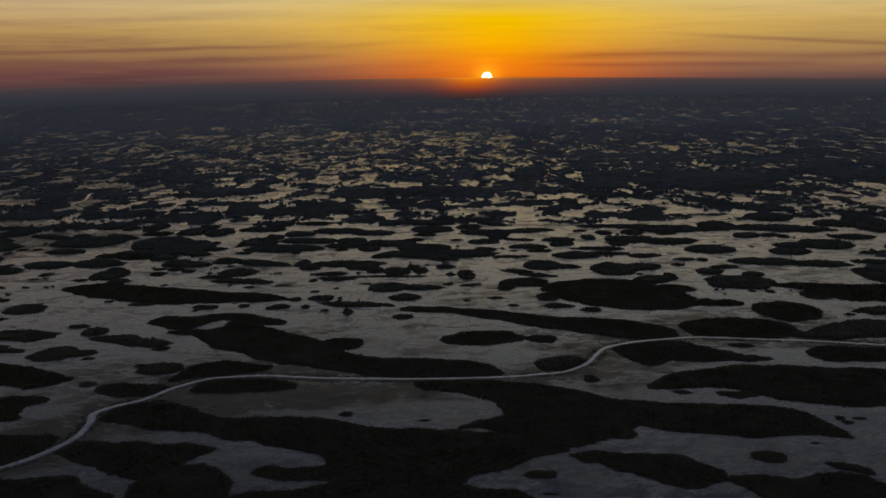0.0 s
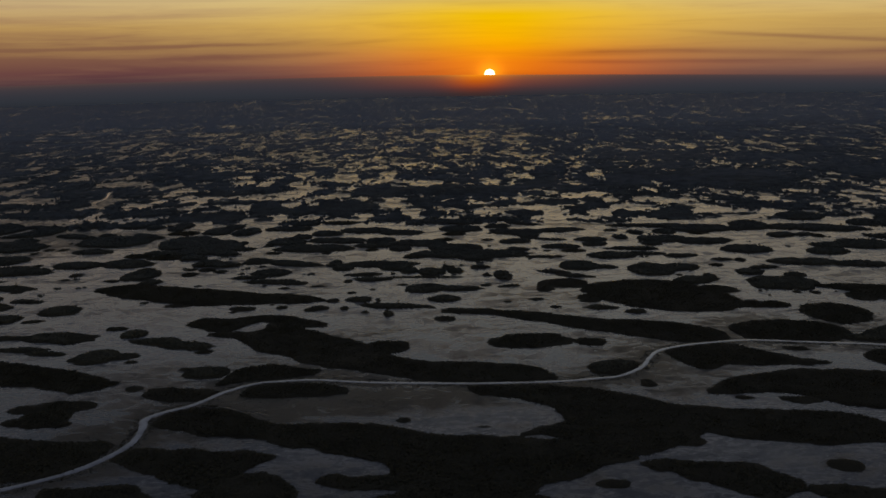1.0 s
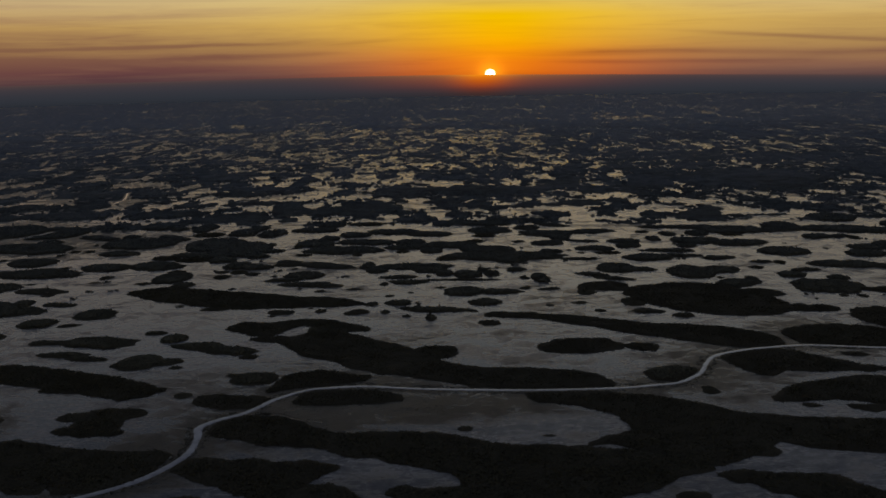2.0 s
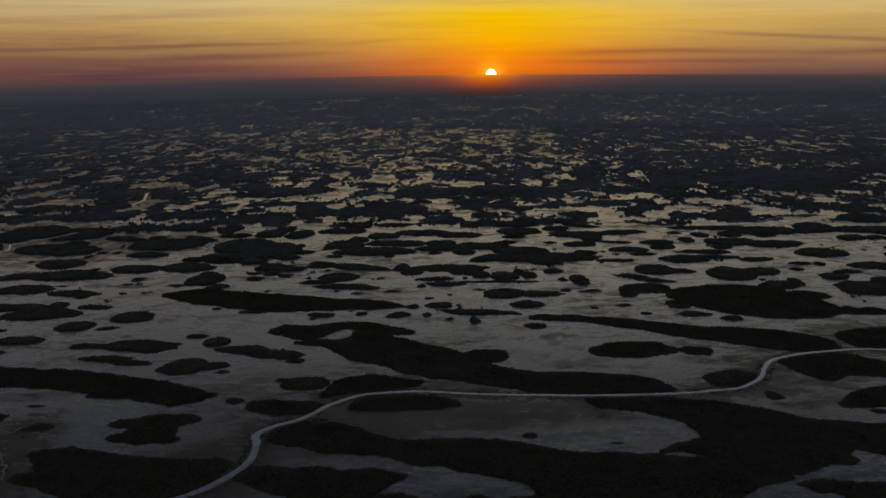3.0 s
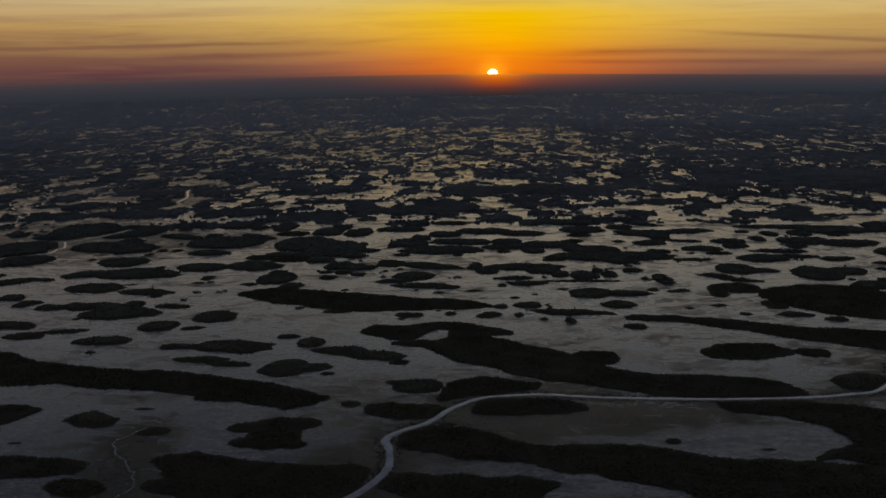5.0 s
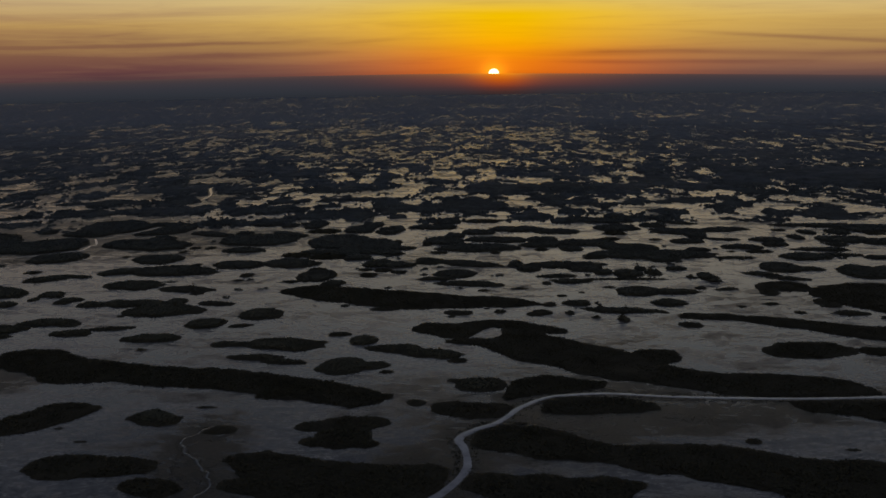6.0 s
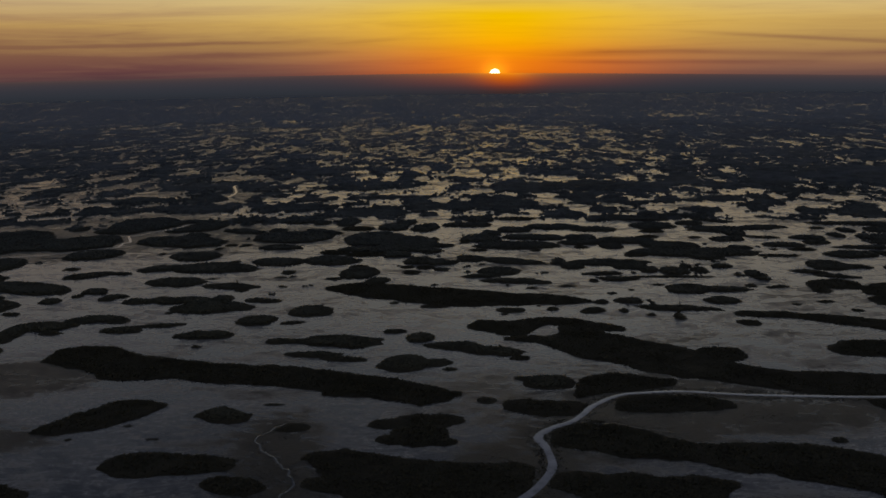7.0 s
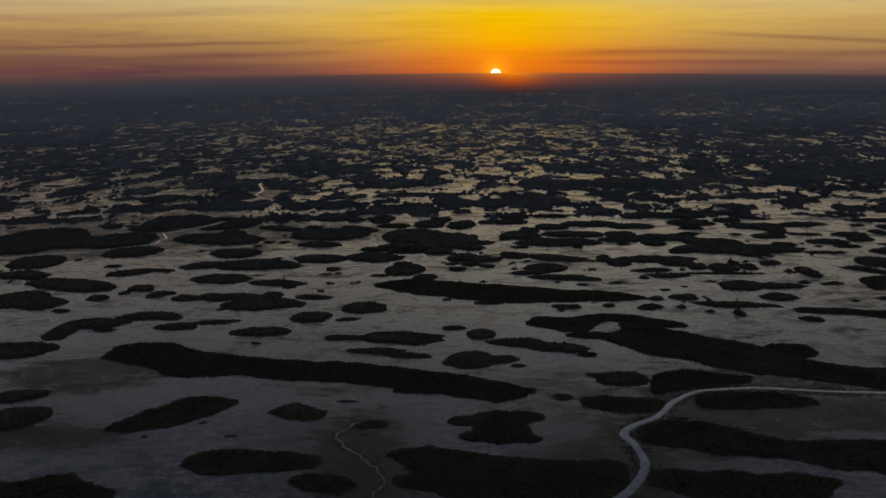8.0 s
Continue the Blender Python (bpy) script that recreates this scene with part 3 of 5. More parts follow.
def island(kind, *lobes, shores=()):
    """One island: a low bank of peat, and what grows on it. It is given by round lobes (middle,
    half length, half depth, turn) or by its near and far shore along x."""
    words, high = LOOK[kind]
    if shores:
        p = np.array(shores)
        x0, x1, y0, y1 = p[0, 0], p[-1, 0], p[:, 1].min(), p[:, 2].max()
        deep = float(np.median(p[:, 2] - p[:, 1]))
    else:
        p = np.array(lobes)
        r = np.maximum(p[:, 2], p[:, 3])
        x0, x1, y0, y1 = (p[:, 0] - r).min(), (p[:, 0] + r).max(), (p[:, 1] - r).min(), (p[:, 1] + r).max()
        deep = 2 * float(p[:, 3].max())
    mid = np.array(((x0 + x1) / 2, (y0 + y1) / 2, 0))
    base = new("island")
    base.location = mid
    size = "long " if x1 - x0 > 42 else "tiny " if x1 - x0 < 9 else ""
    by = to_channel(np.array([(x0 + x1) / 2, x0, x1]), np.array([(y0 + y1) / 2, y0, y1])).min()
    tagged(base, size + words + (" beside the stream" if by < 12 and kind == "sedge" else ""), "island", "islands in the floodplain")
    away = math.hypot(mid[0] - HUB[0], mid[1] - HUB[1])
    seed = int(abs(mid[0] * 7 + mid[1] * 3)) % 900

    def field(x, y):
        f = shore_field(lobes, shores, x, y)
        small = min(1.0, deep / 6)
        return f + small * ((0.17 * min(deep, 10) + 0.3) * rough_field(x, y, 0.5 * min(deep, 9) + 2.5, seed, 3) + 0.45 * rough_field(x, y, 1.6, seed + 3, 2))

    # the bank: a sheet that dips under the water outside the shore
    cell = float(np.clip(deep / 9, 0.5, 1.3))
    gx, gy = np.arange(x0 - 3, x1 + 3 + cell, cell), np.arange(y0 - 3, y1 + 3 + cell, cell)
    x, y = np.meshgrid(gx, gy)
    f = field(x, y)
    z = np.where(f > 0, high * (1 - np.exp(-f / 0.9)) * (0.85 + 0.3 * rough_field(x, y, 3.0, seed + 9, 2)), 0.35 * f) + 0.01 * (seed % 7)
    gap = to_channel(x.ravel(), y.ravel()).reshape(x.shape)
    z = np.where(gap < 1.5, np.minimum(z, -0.15 + 0.5 * np.maximum(gap, 0)), z)
    z = np.maximum(z, -0.4)
    cells = grid_faces(len(gy), len(gx))
    keep = (f.ravel()[cells] > -1.5 * cell).any(1)
    cells = cells[keep]
    ids, cells = np.unique(cells, return_inverse=True)
    cells = cells.reshape(-1, 4)
    v = np.stack([x, y, z], -1).reshape(-1, 3)[ids] - mid
    mesh_object("bank", v, cells, PEAT, base, True)
    # the plants, in a jittered grid
    step = {"sedge": 0.85, "bush": 0.85, "tree": 0.95}[kind] * (1 + 0.9 * max(0.0, away / 330 - 1))
    gx, gy = np.arange(x0 - 1, x1 + 1, step), np.arange(y0 - 1, y1 + 1, step)
    x, y = np.meshgrid(gx, gy)
    x, y = (q.ravel() + RNG.uniform(-0.5, 0.5, q.size) * step for q in (x, y))
    f = field(x, y)
    ok = f > 0.12
    x, y, f = x[ok], y[ok], f[ok]
    gap = to_channel(x, y)
    ok = gap > 0.3
    x, y, f, gap = x[ok], y[ok], f[ok], gap[ok]
    if len(x) == 0:  # an islet no wider than one plant
        x, y, f, gap = mid[:1].copy(), mid[1:2].copy(), np.array([0.6]), np.array([9.0])
    room = np.clip(0.4 + 0.2 * (gap - 0.3), 0, 1)
    shore = np.clip(0.35 + 0.28 * f, 0, 1)
    swell = np.clip(0.8 + 0.55 * rough_field(x, y, 6.0, seed + 20, 3), 0.3, 1.4)
    pos = np.stack([x, y, high * (1 - np.exp(-f / 0.9)) * np.clip(room * 1.5, 0, 1)], 1) - mid
    if kind == "sedge":
        v, faces = tufts(pos, RNG.uniform(0.18, 0.36, len(x)) * room * shore * swell * step / 0.85, RNG.uniform(0.75, 1.15, len(x)) * step * np.clip(room + 0.2, 0, 1))
        mat = SEDGE
    else:
        size = step * RNG.uniform(0.62, 1.0, len(x)) * (0.74 if kind == "bush" else 1.05) * swell * np.clip(room + 0.1, 0, 1) * shore
        pos[:, 2] += size * 0.35
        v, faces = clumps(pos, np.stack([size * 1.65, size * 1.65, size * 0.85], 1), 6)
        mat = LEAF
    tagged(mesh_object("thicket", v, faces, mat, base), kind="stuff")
    # trees stand on the islands, each for itself
    area = len(x) * step * step
    count = 0.0 if deep < 3.5 else {"sedge": 0.0, "bush": area / 420, "tree": 1.3 + area / 60}[kind]
    core = np.flatnonzero(f > min(0.5 * f.max(), 1.5))
    for k in RNG.permutation(core)[: min(int(count + RNG.uniform(0, 1)), 7)]:
        plant_tree(x[k], y[k], high * 0.6, int(RNG.integers(5)) if deep > 6 else 4, RNG.uniform(0.4, 0.75) * (0.42 if kind == "bush" or deep < 5 else 0.52))


island("sedge", shores=[(-92.8, 231.2, 241.7), (-90.6, 229.7, 243.7), (-86.4, 226.9, 245.6), (-79.9, 224.4, 245.4), (-73.3, 222.0, 241.2), (-67.7, 220.7, 235.8), (-60.7, 219.2, 231.5), (-52.8, 215.0, 231.7), (-45.3, 212.6, 231.7), (-37.6, 209.5, 230.0), (-29.9, 204.3, 227.9), (-26.3, 192.3, 226.2), (-20.0, 176.9, 223.4), (-12.0, 176.1, 220.9), (-1.4, 175.8, 219.8), (2.9, 185.8, 219.2), (5.4, 192.5, 218.8), (10.9, 194.8, 217.5), (16.3, 198.2, 215.2), (21.9, 202.6, 211.8), (25.9, 204.3, 208.7), (29.0, 205.1, 207.0)])
island("sedge", shores=[(-44.9, 195.0, 197.1), (-43.1, 193.4, 198.5), (-39.1, 191.8, 199.1), (-33.8, 190.9, 198.5), (-28.7, 191.5, 198.3), (-22.3, 191.3, 201.3)])
island("sedge", shores=[(-48.3, 180.0, 184.0), (-43.9, 177.7, 185.4), (-35.4, 175.9, 186.5), (-28.3, 175.5, 190.0), (-21.2, 175.2, 193.6)])
island("sedge", shores=[(2.5, 175.6, 188.9), (5.8, 175.5, 186.9), (10.6, 175.3, 185.0), (14.9, 175.2, 185.8), (17.7, 175.1, 182.9), (20.0, 175.0, 179.8)])
island("sedge", shores=[(-94.7, 208.8, 214.1), (-92.4, 206.8, 216.1), (-87.1, 202.6, 216.8), (-80.9, 198.9, 216.1), (-73.2, 194.9, 213.8), (-68.1, 193.0, 213.4), (-65.8, 192.9, 213.9), (-62.3, 201.9, 213.9), (-59.4, 205.2, 212.3), (-57.5, 208.3, 211.3)])
island("sedge", shores=[(-69.9, 184.6, 196.4), (-63.0, 180.4, 199.4), (-58.1, 177.8, 200.4), (-53.2, 177.6, 198.8), (-50.6, 177.5, 195.2), (-49.0, 180.2, 192.2), (-48.4, 185.3, 191.1)])
island("sedge", shores=[(-105.5, 175.5, 194.6), (-97.8, 175.4, 194.0), (-89.0, 175.1, 196.4), (-87.8, 175.1, 195.9), (-85.3, 175.0, 194.7), (-82.3, 177.9, 191.9), (-80.1, 180.6, 190.5), (-75.6, 181.4, 187.4), (-72.7, 181.8, 185.3)])
island("sedge", shores=[(-119.6, 203.4, 222.7), (-111.8, 204.2, 221.3), (-105.6, 205.5, 220.7), (-102.4, 205.8, 221.4), (-99.4, 211.7, 220.9), (-97.9, 215.6, 220.2)])
island("sedge", shores=[(-150.8, 264.3, 282.9), (-139.5, 263.1, 281.0), (-129.4, 261.1, 276.5), (-121.2, 260.3, 270.9), (-117.1, 261.1, 267.5), (-114.3, 262.9, 265.6)])
island("sedge", shores=[(-103.1, 252.8, 260.3), (-101.1, 250.9, 260.5), (-92.7, 247.8, 260.8), (-84.5, 248.6, 258.9), (-81.3, 252.3, 256.6)])
island("sedge", shores=[(-82.6, 261.1, 268.1), (-81.2, 261.8, 274.1), (-78.0, 263.0, 278.6), (-72.3, 264.6, 280.0), (-65.3, 265.7, 279.3), (-59.8, 267.4, 276.3), (-55.3, 269.8, 273.6)])
island("sedge", shores=[(-74.6, 250.7, 254.6), (-73.0, 251.0, 260.4), (-68.4, 250.6, 263.3), (-61.7, 250.3, 263.3), (-54.9, 250.0, 262.6), (-49.9, 250.9, 260.4), (-44.6, 252.8, 256.8)])
island("sedge", shores=[(-110.2, 326.2, 331.7), (-105.9, 323.4, 336.5), (-100.3, 318.8, 336.4), (-92.8, 317.6, 336.0), (-87.1, 326.5, 338.8), (-83.3, 330.1, 340.6), (-73.6, 324.0, 336.9), (-66.7, 322.5, 332.4), (-58.8, 322.5, 326.6)])
island("sedge", shores=[(-98.7, 313.3, 316.1), (-94.4, 310.8, 317.6), (-88.4, 308.8, 318.4), (-83.9, 302.9, 318.2), (-79.5, 296.7, 323.2), (-74.8, 292.8, 324.2), (-68.1, 287.8, 322.4), (-61.4, 281.5, 316.8), (-54.8, 277.3, 310.7), (-46.5, 274.6, 304.6), (-38.2, 270.3, 295.6), (-34.7, 268.3, 289.9), (-31.0, 266.3, 286.7), (-27.3, 264.4, 284.4), (-24.4, 263.1, 282.4), (-15.5, 261.4, 280.3), (-1.4, 260.6, 279.0), (9.1, 260.1, 276.1), (14.2, 260.6, 271.5), (16.1, 261.6, 266.2)])
island("sedge", shores=[(-8.4, 253.6, 256.9), (-6.4, 250.1, 258.0), (0.3, 247.7, 258.6), (6.8, 245.4, 258.3), (13.2, 238.5, 257.0), (20.1, 215.0, 255.3), (22.3, 209.6, 254.6), (25.8, 207.1, 253.3), (31.5, 207.5, 250.8), (37.4, 211.2, 247.0), (41.9, 213.0, 243.4), (46.3, 215.7, 240.9), (49.2, 219.4, 240.0), (51.4, 219.0, 239.5), (54.3, 217.6, 239.2), (61.0, 214.8, 237.5), (68.1, 213.1, 236.0), (75.0, 211.4, 234.8), (80.6, 211.7, 234.0), (87.7, 212.2, 232.3), (92.1, 211.8, 230.3), (95.2, 211.1, 227.5), (97.5, 210.9, 221.2), (99.6, 209.9, 214.2)])
island("sedge", shores=[(3.7, 219.9, 222.0), (8.1, 220.8, 225.8), (11.8, 218.7, 228.3), (16.2, 216.0, 229.4), (21.9, 211.9, 230.7)])
island("sedge", shores=[(58.8, 247.2, 250.7), (62.1, 247.0, 255.5), (68.4, 246.6, 261.4), (75.3, 247.6, 263.7), (82.6, 245.3, 265.5), (85.5, 243.0, 266.4), (93.0, 236.3, 266.8), (100.1, 233.4, 266.5), (106.1, 230.2, 265.8), (111.8, 229.3, 265.0), (119.2, 230.1, 264.0), (130.0, 233.9, 261.6), (143.4, 238.3, 256.0)])
island("sedge", shores=[(77.3, 241.6, 244.1), (80.8, 238.4, 244.4), (86.6, 240.0, 244.6)])
island("sedge", shores=[(55.0, 283.2, 290.2), (57.9, 274.8, 291.4), (61.9, 268.9, 293.7), (66.2, 268.5, 294.9), (70.9, 272.0, 295.5), (74.9, 272.7, 294.9), (80.6, 271.2, 291.8), (86.7, 270.7, 285.5), (93.1, 271.0, 278.9), (98.1, 271.7, 275.6), (101.6, 271.6, 273.3)])
island("sedge", shores=[(116.0, 275.0, 280.2), (118.3, 270.0, 282.4), (122.1, 268.9, 285.2), (127.8, 268.5, 285.2), (138.2, 269.0, 283.1), (152.2, 270.5, 279.9)])
island("bush", shores=[(27.4, 269.9, 273.6), (29.5, 266.8, 275.7), (34.8, 265.2, 278.3), (39.3, 265.9, 279.4), (43.7, 268.7, 276.4), (45.4, 269.8, 273.1)])
island("sedge", shores=[(-16.3, 339.5, 343.3), (-10.1, 336.5, 345.6), (0.8, 335.7, 343.1), (11.5, 329.2, 339.9), (22.0, 322.0, 336.7), (31.9, 314.5, 331.4), (41.6, 308.1, 326.8), (51.3, 303.5, 324.4), (59.0, 298.5, 323.6), (63.6, 296.5, 323.0), (67.7, 295.8, 319.3), (73.4, 295.0, 314.6), (76.6, 295.8, 312.2), (80.4, 297.3, 306.4)])
island("bush", shores=[(119.0, 295.9, 299.9), (124.3, 293.1, 302.7), (131.2, 292.6, 308.3), (140.1, 293.0, 313.6), (151.7, 293.7, 315.1), (166.7, 294.4, 311.7)])
island("sedge", shores=[(41.8, 367.8, 380.2), (47.1, 352.9, 382.4), (55.1, 344.7, 386.3), (63.8, 337.9, 387.3), (72.7, 335.4, 387.1), (79.0, 334.2, 385.7), (85.0, 333.6, 380.7), (92.1, 336.1, 373.1), (95.7, 338.3, 370.2), (100.0, 339.1, 352.6)])
island("sedge", shores=[(136.5, 369.5, 373.8), (145.2, 363.5, 373.8), (155.1, 344.7, 373.4), (159.2, 342.4, 372.8), (167.3, 340.7, 370.4), (184.4, 339.4, 368.5)])
island("sedge", shores=[(-164.5, 382.2, 388.2), (-160.3, 378.6, 392.9), (-152.5, 371.9, 394.5), (-142.2, 367.1, 392.8), (-130.4, 360.9, 389.0), (-120.0, 355.9, 385.3), (-107.4, 355.4, 380.0), (-95.1, 356.6, 375.7), (-80.8, 356.8, 372.5), (-71.2, 357.9, 368.6), (-63.9, 359.4, 363.9)])
island("sedge", shores=[(29.5, 201.5, 203.6), (32.1, 199.7, 204.7), (36.2, 197.8, 205.3), (38.2, 194.1, 204.3), (42.0, 192.8, 203.3), (47.0, 186.4, 202.7), (47.9, 185.6, 202.6), (52.4, 183.3, 201.9), (56.0, 184.1, 200.7), (59.4, 186.5, 197.5), (62.4, 188.1, 192.8)])
island("sedge", shores=[(64.6, 186.1, 190.3), (66.8, 180.0, 190.1), (69.9, 174.3, 190.6), (73.6, 173.1, 189.8), (80.0, 172.9, 189.2), (85.0, 172.7, 190.4), (89.6, 172.6, 190.9), (91.9, 172.5, 190.2), (95.7, 172.4, 185.6)])
island("sedge", shores=[(87.7, 195.2, 196.7), (88.8, 193.2, 196.7), (91.6, 191.5, 196.0), (94.4, 189.4, 194.4), (95.6, 189.1, 192.9)])
island("sedge", shores=[(-239.7, 295.2, 308.0), (-237.9, 294.7, 309.5), (-232.9, 290.8, 310.8), (-224.5, 286.6, 309.8), (-222.0, 285.2, 309.3), (-215.6, 279.3, 304.9), (-209.7, 277.7, 301.3), (-201.1, 278.4, 297.8), (-192.4, 277.6, 295.0), (-183.8, 275.1, 292.8), (-173.9, 272.8, 291.0), (-164.1, 271.1, 289.1), (-154.4, 268.2, 286.3), (-144.9, 264.4, 282.6), (-137.2, 261.6, 279.5), (-129.7, 258.8, 273.8), (-123.9, 256.4, 269.2), (-119.6, 257.2, 265.6), (-115.5, 259.1, 262.6)])
island("sedge", shores=[(-219.4, 239.0, 242.3), (-216.7, 238.5, 246.4), (-213.4, 237.9, 251.7), (-210.4, 238.8, 253.6), (-205.3, 241.5, 260.9), (-203.6, 242.1, 262.0), (-200.1, 244.8, 262.8), (-196.2, 248.6, 262.2), (-192.8, 252.0, 260.6), (-190.6, 256.2, 259.8)])
island("bush", shores=[(-180.8, 249.6, 252.5), (-178.5, 247.8, 254.7), (-175.0, 245.5, 255.9), (-171.3, 243.9, 253.9), (-167.5, 246.8, 251.0)])
island("sedge", shores=[(-193.8, 220.1, 223.8), (-191.7, 218.6, 227.4), (-188.7, 216.1, 228.6), (-185.0, 215.2, 228.8), (-182.0, 215.4, 227.9), (-180.2, 216.4, 227.4), (-175.1, 216.8, 226.8), (-169.0, 217.1, 226.7), (-166.0, 218.2, 225.3), (-164.3, 220.4, 223.5)])
island("sedge", shores=[(-232.4, 194.5, 212.3), (-225.2, 194.4, 213.2), (-220.0, 194.4, 216.2), (-216.3, 194.3, 215.6), (-212.0, 195.2, 213.3), (-208.0, 197.9, 210.5), (-204.7, 203.4, 208.7)])
island("sedge", shores=[(-169.7, 210.4, 213.2), (-167.3, 208.5, 215.3), (-163.7, 206.4, 216.0), (-159.0, 206.0, 214.4), (-156.1, 208.0, 211.4), (-155.2, 208.8, 210.2)])
island("sedge", shores=[(-150.1, 223.6, 226.2), (-148.2, 221.3, 227.5), (-145.7, 217.3, 228.3), (-141.9, 213.6, 228.5), (-135.8, 211.9, 227.5), (-129.8, 209.0, 225.3), (-124.1, 203.4, 223.5), (-118.5, 198.2, 222.7), (-116.8, 198.2, 222.2), (-114.7, 198.1, 219.8), (-109.7, 198.1, 217.0), (-106.3, 199.4, 216.8), (-102.7, 203.3, 216.3), (-100.0, 206.2, 214.1)])
island("sedge", shores=[(-146.6, 210.8, 213.1), (-145.2, 209.2, 214.7), (-140.5, 206.9, 215.4), (-135.9, 204.3, 213.9), (-129.1, 198.4, 211.3), (-122.5, 198.3, 209.8)])
island("bush", (43.5, 257.6, 2.1, 2.8, -3))
island("sedge", (13.2, 300.6, 13.6, 8.6, -3))
island("sedge", (32.9, 298.6, 5.3, 4.5, -3))
island("sedge", (129.0, 329.5, 12.0, 14.0, -4))
island("sedge", (103.0, 307.0, 19.5, 14.0, -3))
island("bush", (163.7, 328.1, 11.8, 5.2, -4))
island("bush", (149.0, 323.2, 2.5, 1.1, -4))
island("bush", (55.9, 336.3, 4.3, 3.3, -4))
island("sedge", (107.3, 341.9, 7.5, 3.8, -4))
island("tree", (-46.3, 341.3, 1.8, 1.6, -4))
island("tree", (-37.5, 338.2, 1.9, 3.3, -4))
island("sedge", (-16.2, 330.6, 4.3, 3.5, -4))
island("tree", (-14.4, 547.7, 21.0, 7.9, -18))
island("bush", (-250.2, 264.3, 8.0, 4.8, -1))
island("bush", (-243.1, 247.6, 8.1, 7.9, -1))
island("bush", (-271.3, 304.3, 13.9, 8.6, -2))
island("bush", (-162.7, 345.6, 3.5, 1.0, -2))
island("bush", (-162.5, 257.9, 2.2, 0.6, -1))
island("sedge", (-36.0, 296.7, 7.6, 7.0, -3))
island("sedge", (-73.1, 321.7, 7.6, 11.9, -4))
island("sedge", (75.8, 199.8, 3.5, 2.7, -2))
island("sedge", (21.3, 192.4, 3.7, 2.2, -2))
island("bush", (-27.0, 231.8, 1.8, 1.6, -3))
island("bush", (-5.8, 226.4, 2.0, 0.7, -3))
island("bush", (102.3, 223.1, 1.2, 1.5, -3))
island("bush", (103.3, 220.4, 1.5, 1.0, -3))
island("bush", (107.2, 222.7, 1.8, 0.9, -3))
island("bush", (89.6, 207.5, 1.0, 0.6, -2))
island("bush", (22.4, 182.7, 1.8, 0.6, -2))
island("bush", (67.7, 243.8, 2.1, 0.7, -3))
island("bush", (-97.7, 344.4, 1.4, 0.6, -4))
island("sedge", (-196.0, 244.3, 1.2, 0.6, -1))
island("sedge", (-187.4, 235.9, 1.7, 0.6, -1))
island("sedge", (-207.5, 236.0, 0.9, 0.6, -1))
island("bush", (-348.1, 490.1, 23.5, 36.6, -3), (-323.9, 485.1, 21.1, 15.4, -21))
island("bush", (-299.3, 487.0, 21.2, 21.3, -3), (-286.1, 457.6, 13.5, 11.5, 16))
island("bush", (-322.5, 437.1, 12.6, 14.2, -3))
island("bush", (-316.6, 410.2, 13.6, 7.4, -22), (-287.5, 390.6, 22.0, 8.6, -25))
island("bush", (-269.0, 369.4, 3.9, 4.2, -2))
island("bush", (-299.9, 367.7, 10.5, 13.4, -2), (-287.0, 361.0, 9.7, 8.4, -2))
island("bush", (-275.2, 350.9, 3.1, 2.2, -2))
island("bush", (-272.3, 412.9, 9.6, 5.7, 27), (-259.4, 416.4, 6.4, 2.3, -3))
island("bush", (-257.0, 383.8, 5.5, 5.1, -2), (-261.0, 376.6, 2.8, 3.0, -2))
island("bush", (-247.7, 373.8, 3.0, 5.3, -2), (-244.3, 375.2, 3.1, 2.3, -2))
island("sedge", (-283.3, 426.1, 4.4, 3.1, -3))
island("bush", (-233.7, 367.6, 6.2, 4.6, -2))
island("bush", (-321.6, 530.4, 5.8, 6.7, -4))
island("bush", (-295.5, 523.1, 14.2, 9.3, -5))
island("bush", (-291.3, 546.0, 17.5, 21.6, -5), (-262.2, 536.7, 21.5, 19.9, -5))
island("bush", (-233.0, 552.5, 16.6, 6.4, -5))
island("bush", (-253.1, 488.9, 24.9, 13.8, -12))
island("bush", (-249.8, 506.4, 7.4, 6.0, -5))
island("sedge", (-225.1, 479.1, 2.6, 3.2, -5))
island("sedge", (-217.5, 479.2, 3.0, 3.9, -5))
island("sedge", (-228.8, 469.3, 1.7, 3.0, -4))
island("sedge", (-253.4, 458.9, 2.0, 2.9, -4))
island("bush", (-227.1, 517.9, 13.8, 5.4, -28), (-197.6, 499.3, 20.6, 16.2, -5))
island("bush", (-209.7, 519.9, 5.3, 6.4, -5))
island("bush", (-199.3, 471.8, 11.3, 6.7, -5))
island("bush", (-236.0, 452.2, 12.5, 11.0, -4))
island("sedge", (-214.1, 438.6, 2.3, 3.3, -4))
island("bush", (-243.7, 425.6, 9.7, 6.1, 15), (-221.8, 426.0, 21.8, 10.4, -4))
island("bush", (-194.6, 437.7, 12.0, 9.0, -4))
island("sedge", (-185.9, 415.1, 2.8, 3.5, -4))
island("sedge", (-187.8, 406.1, 2.6, 1.7, -4))
island("bush", (-229.5, 398.8, 12.4, 8.5, -4), (-206.6, 390.8, 12.6, 5.7, -8), (-216.3, 404.6, 6.8, 1.9, 6))
island("sedge", (-198.9, 383.0, 2.7, 1.6, -4))
island("bush", (-220.9, 368.2, 15.9, 5.3, -3), (-204.7, 357.8, 15.0, 8.9, -3), (-203.2, 369.4, 4.1, 5.8, -3))
island("bush", (-186.8, 367.0, 7.8, 3.2, -14))
island("bush", (-167.3, 351.5, 8.6, 7.7, -3))
